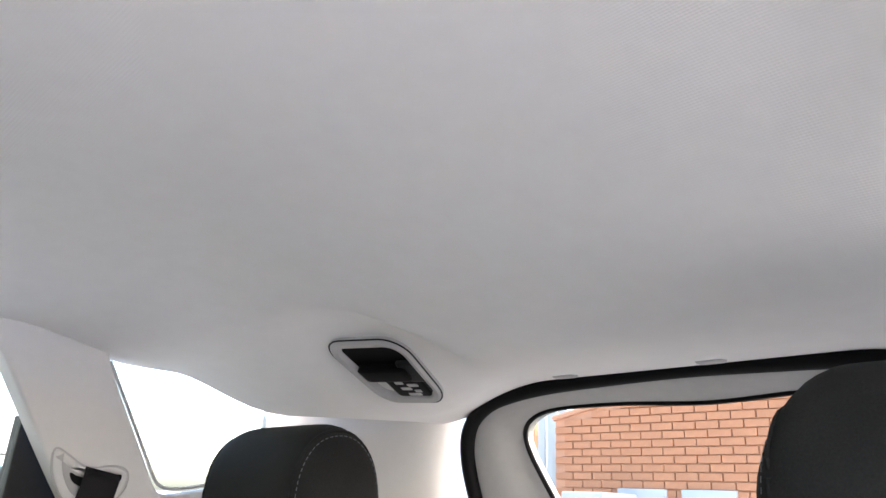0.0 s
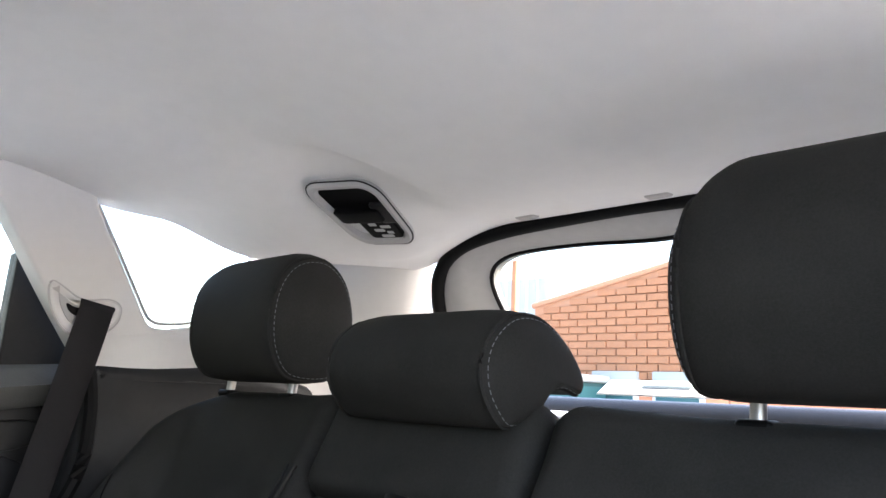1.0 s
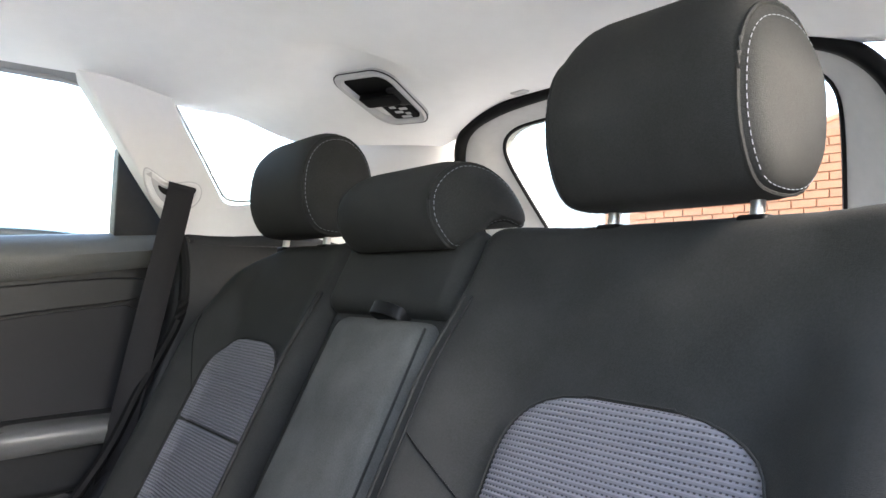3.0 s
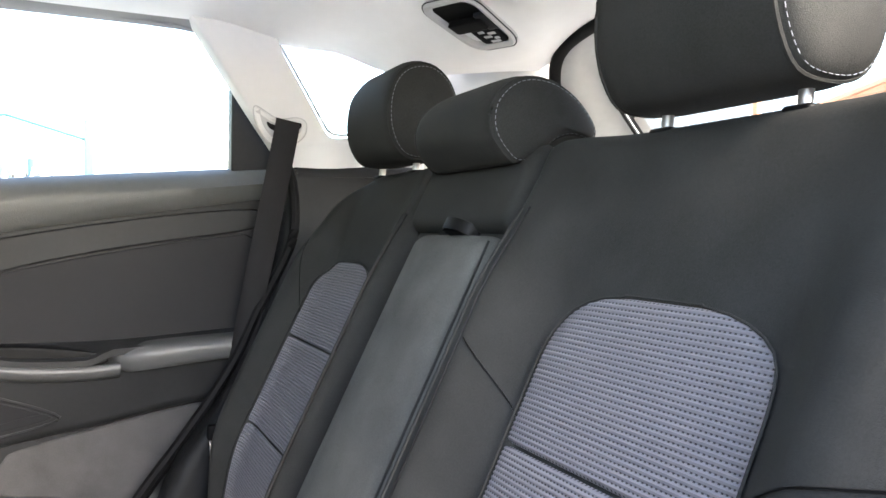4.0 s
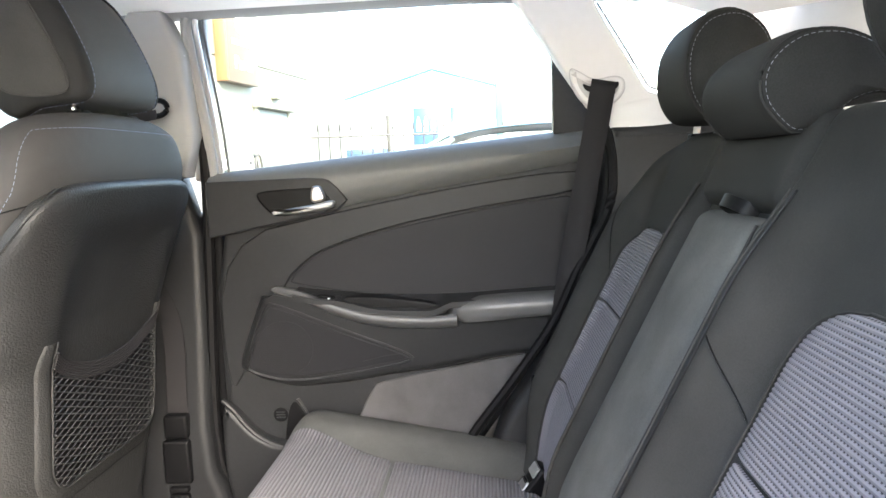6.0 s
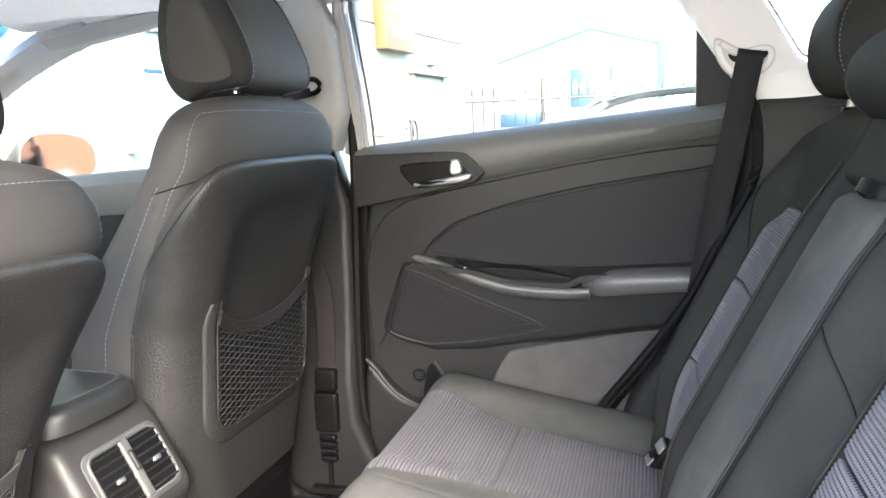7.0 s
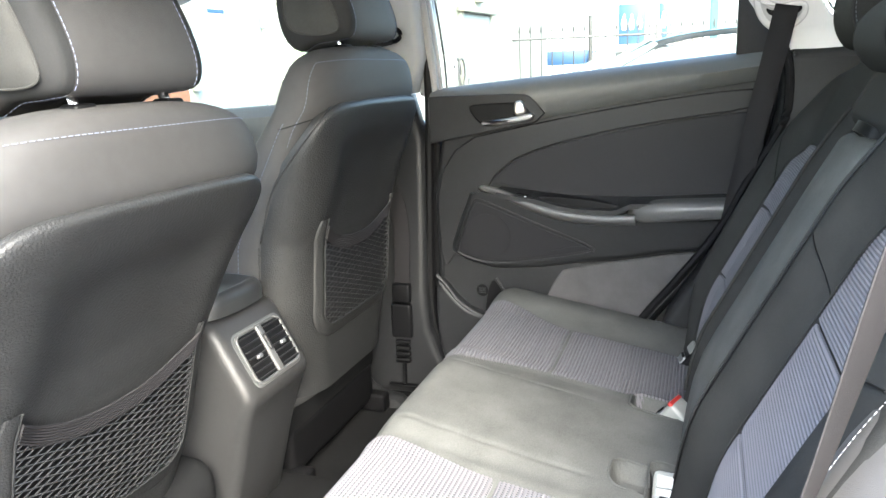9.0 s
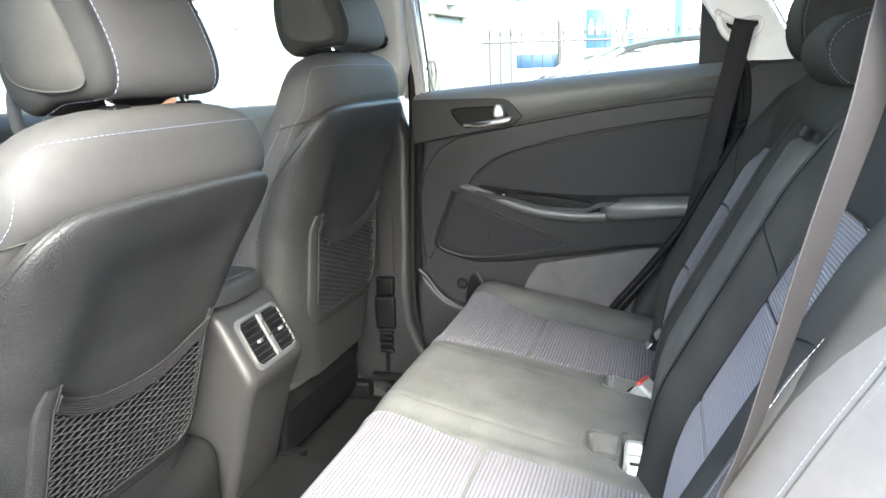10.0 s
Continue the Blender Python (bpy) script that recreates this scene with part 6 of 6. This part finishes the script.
for z in (0.25, 1.78):
    part("rail", tube([F0 + Vector((0, 0, z)), F1 + Vector((0, 0, z))], 0.02, 6), M_IRON, fn_)
for k in (0.045, 0.36, 0.68, 1.0):
    p = F0.lerp(F1, k)
    part("post", rbox((p.x, p.y, 0.96), (0.10, 0.10, 1.92), 0.008, 1, 1), M_IRON, fn_)
tall = F0.lerp(F1, 0.21)
single("steel_pole", tube([(tall.x - 0.4, tall.y, 0), (tall.x - 0.4, tall.y, 2.12)], 0.035, 8), M_IRON, "short dark steel pole", "pole")

# far warehouse
wh = thing("warehouse", "white gabled warehouse with teal trim and blue doors", "building")
def far_poly(name, pts, x0, x1, mat, label=""):
    return part(name, loft([[Vector((x0, y, z)) for y, z in pts], [Vector((x1, y, z)) for y, z in pts]]), mat, wh, label)
far_poly("gable_wall", [(-12.5, 0), (1.05, 0), (1.05, 4.45), (-1.64, 5.2), (-12.5, 2.1)], -30.6, -30.0, M_SHED, "white clad gable")
far_poly("side_wall", [(1.05, 0), (14, 0), (14, 3.6), (1.05, 5.1)], -30.9, -30.3, M_SHED)
part("verge_trim", tube([(-29.97, -12.5, 2.13), (-29.97, -1.64, 5.24), (-29.97, 1.05, 4.45)], 0.06, 6), M_TEAL, wh, "teal verge trim")
part("downpipe", rbox((-29.9, 1.08, 2.6), (0.2, 0.30, 5.2), 0.03), M_TEAL, wh, "teal corner post")
for y0, y1, z0, z1 in ((-2.47, -1.45, 2.2, 3.72), (-0.93, -0.60, 2.2, 3.68)):
    dr = part("blue_door", rbox((-29.97, (y0 + y1) / 2, (z0 + z1) / 2), (0.12, y1 - y0, z1 - z0), 0.02, 1, 1), M_BLUE, wh, "blue loading door")
    for k in range(3 if y1 - y0 > 0.6 else 1):
        yy = y0 + (y1 - y0) * (k + 0.7) / (3.4 if y1 - y0 > 0.6 else 1.4)
        part("door_emblem", loft([[Vector((-29.90, yy + a * w, z)) for a in (-1, 1)] + [Vector((-29.89, yy + a * w, z)) for a in (1, -1)] for z, w in ((2.75, 0.07), (3.0, 0.10), (3.35, 0.01))]), M_WHITE, dr, "white pointed shape")
for x, y, sx, sy, z, mt, nm, lb in ((-15, -2.6, 2.0, 2.4, 1.68, M_BLUE, "shipping_container", "white steel container with a blue top band"), (-15, -0.6, 2.0, 1.4, 1.60, M_WHITE, "storage_crate", "white crate behind the fence"), (-14.5, 0.35, 1.2, 0.9, 1.78, M_SIGN, "pallet_stack", "brown stacked pallets behind the fence"), (-14.5, 1.0, 1.0, 0.5, 1.74, M_MORTAR, "pallet_stack", "pale stacked boxes behind the fence")):
    c_ = thing(nm, lb, "container" if nm != "pallet_stack" else "pallets")
    for k in range(6):
        part("side_rib", rbox((x, y, z * (k + 0.5) / 6), (sx - 0.04 * (k % 2), sy - 0.04 * (k % 2), z / 6 + 0.004 * (k % 2) - 0.004), 0.01, 1, 1), mt if nm != "shipping_container" or k > 4 else M_SHED, c_)


def parked_car(x, y, yaw, paint, label):
    c = thing("parked_car", label, "car", "parked cars")
    M = Matrix.Translation((x, y, 0)) @ Matrix.Rotation(radians(yaw), 4, "Z")
    side = [(-2.1, 0.35), (-2.15, 0.62), (-2.0, 0.85), (-1.15, 0.98), (-0.95, 1.04), (1.75, 1.10), (2.02, 0.95), (2.1, 0.6), (2.05, 0.35)]
    sm = smooth_path([Vector((a, 0, b)) for a, b in side], 4)
    rings = [[M @ Vector((p.x * k, w * 0.88, 0.35 + (p.z - 0.35) * h)) for p in sm] for w, k, h in ((-1.0, 0.95, 0.9), (-0.97, 0.985, 0.985), (-0.8, 1, 1), (0, 1.01, 1.01), (0.8, 1, 1), (0.97, 0.985, 0.985), (1.0, 0.95, 0.9))]
    part("body", loft(rings), paint, c)
    roof = smooth_path([Vector((a, 0, b)) for a, b in ((-1.0, 1.02), (-0.55, 1.28), (-0.15, 1.47), (0.3, 1.53), (0.9, 1.52), (1.45, 1.40), (1.85, 1.08))], 5)
    rg = [[M @ Vector((p.x, w * (0.84 - 0.26 * (p.z - 1.0) / 0.53), 1.0 + (p.z - 1.0) * h)) for p in roof] for w, h in ((-1.0, 0.98), (-0.96, 1.0), (-0.5, 1.02), (0, 1.03), (0.5, 1.02), (0.96, 1.0), (1.0, 0.98))]
    part("roof", loft(rg, None, True, False), paint, c)
    for w in (-1, 1):
        pts = [(-0.72, 1.06), (-0.12, 1.41), (0.3, 1.46), (0.85, 1.455), (1.25, 1.36), (1.5, 1.12)]
        f = [M @ Vector((a, w * (0.875 - 0.26 * (b - 1.0) / 0.53), b)) for a, b in pts]
        g = bmesh.new()
        loft([f, [p + (M.to_3x3() @ Vector((0, -w * 0.03, 0))) for p in f]], g)
        part("side_window", g, M_CARGLASS, c, "dark side glass")
        for wx in (-1.35, 1.3):
            cc = M @ Vector((wx, w * 0.80, 0.32))
            ax = (M.to_3x3() @ Vector((0, 1, 0)))
            t_ = M.to_3x3() @ Vector((1, 0, 0))
            part("wheel", loft([[cc + ax * h + (t_ * math.cos(q) + Vector((0, 0, 1)) * math.sin(q)) * r for q in [2 * math.pi * k / 20 for k in range(20)]] for h, r in ((-0.1, 0.28), (-0.09, 0.32), (0.09, 0.32), (0.1, 0.28))]), M_RUBBER, c, "black tyre")
    g2 = grid(lambda u, v: M @ Vector((-0.98 + 0.80 * v, (2 * u - 1) * (0.74 - 0.12 * v), 1.065 + 0.405 * v + 0.02)), 6, 4, (0, 0, -0.02))
    part("windscreen", g2, M_CARGLASS, c, "dark windscreen")
    return c


parked_car(-5.0, 0.62, 90, M_CARBLUE, "light blue hatchback parked beside the fence")
parked_car(-8.6, -0.1, 90, M_CARWHITE, "white car parked behind the blue one")

# brick building behind the car
bk_ = thing("brick_building", "orange brick building with a sloping gable", "building")
BY = 7.0
core = [(-4.42, 0), (6, 0), (6, 3.15), (-0.5, 3.06), (-4.42, 2.26)]
part("core_wall", loft([[Vector((x, BY + 0.012, z)) for x, z in core], [Vector((x, BY + 3, z)) for x, z in core]]), M_MORTAR, bk_, "pale mortar bed")
part("parapet", tube([(-4.44, BY, 2.27), (-0.5, BY, 3.07), (6, BY, 3.17)], 0.03, 6), M_MORTAR, bk_)
shd = thing("pale_shed", "white ribbed steel shed behind the yard", "shed")
for k in range(26):
    part("rib_panel", rbox((-4.75 - 0.16 * k, BY + 0.6, 1.35), (0.14, 0.05, 2.7), 0.02, 1, 1), M_SHED, shd)
single("orange_post", rbox((-4.62, BY - 0.1, 1.4), (0.06, 0.06, 2.75), 0.006, 1, 1), M_BRICK, "thin orange post beside the brick wall", "post")
tb = thing("utility_cabinet", "teal and grey cabinet in front of the brick wall", "cabinet")
part("cabinet_body", rbox((-3.62, BY - 0.4, 0.73), (0.40, 0.5, 1.46), 0.02), M_TEAL, tb)
part("cabinet_top", rbox((-3.62, BY - 0.4, 1.49), (0.46, 0.56, 0.07), 0.02), M_SHED, tb)
cd = thing("dealer_card", "white card with grey print standing inside the rear glass", "card")
part("card", placed(rbox((0, 0, 0), (0.20, 0.003, 0.05), 0.001, 1, 1), lambda c: Matrix.Rotation(radians(-62), 3, "X") @ c + Vector((-0.07, 1.60, 1.318))), M_WHITE, cd)
part("print_bar", placed(rbox((0, 0, 0), (0.08, 0.002, 0.010), 0.0006, 1, 1), lambda c: Matrix.Rotation(radians(-62), 3, "X") @ (c + Vector((0, -0.002, 0))) + Vector((-0.06, 1.60, 1.318))), M_DOORG, cd, "grey print bar")
# bricks, as pieces where the glass shows them
for wx in (-3.40, -2.74):
    wn = part("window_frame", rbox((wx, BY - 0.02, 1.33), (0.50, 0.08, 0.50), 0.01, 1, 1), M_SHED, bk_, "white window frame")
    part("pane", rbox((wx, BY - 0.064, 1.28), (0.42, 0.012, 0.36), 0.004, 1, 1), M_TEAL, wn, "teal tinted pane")
bs = [rbox((0, 0, 0), (0.212, 0.03, 0.064), 0.004, 1, 1)]
bm0 = bpy.data.meshes.new("brick")
bs[0].to_mesh(bm0)
bs[0].free()
bm0.materials.append(M_BRICK)
rest = []
cnt = 0
for r in range(48):
    for q in range(50):
        x, z = -4.30 + 0.225 * q + 0.1125 * (r % 2), 0.04 + 0.075 * r
        lim = 2.20 + (x + 4.42) * 0.204 if x < -0.5 else 3.0
        if z > lim or x > 5.9:
            continue
        if cnt < 300 and -4.5 < x < -2.2 and z > 1.3:
            o = bpy.data.objects.new("brick", bm0)
            scene.collection.objects.link(o)
            o.parent = bk_
            o.location = (x, BY + random.uniform(-0.003, 0.003), z)
            cnt += 1
        else:
            rest.append((x, z))
rb = bmesh.new()
for x, z in rest:
    y0 = BY - 0.012
    vs = [rb.verts.new(Vector((x + a, y, z + b))) for y in (y0, BY + 0.015) for a, b in ((-0.106, -0.032), (0.106, -0.032), (0.106, 0.032), (-0.106, 0.032))]
    rb.faces.new(vs[:4])
    for a, b in ((0, 1), (1, 2), (2, 3), (3, 0)):
        rb.faces.new((vs[a], vs[a + 4], vs[b + 4], vs[b]))
tagged(part("brickwork", rb, M_BRICK, bk_), kind="stuff")
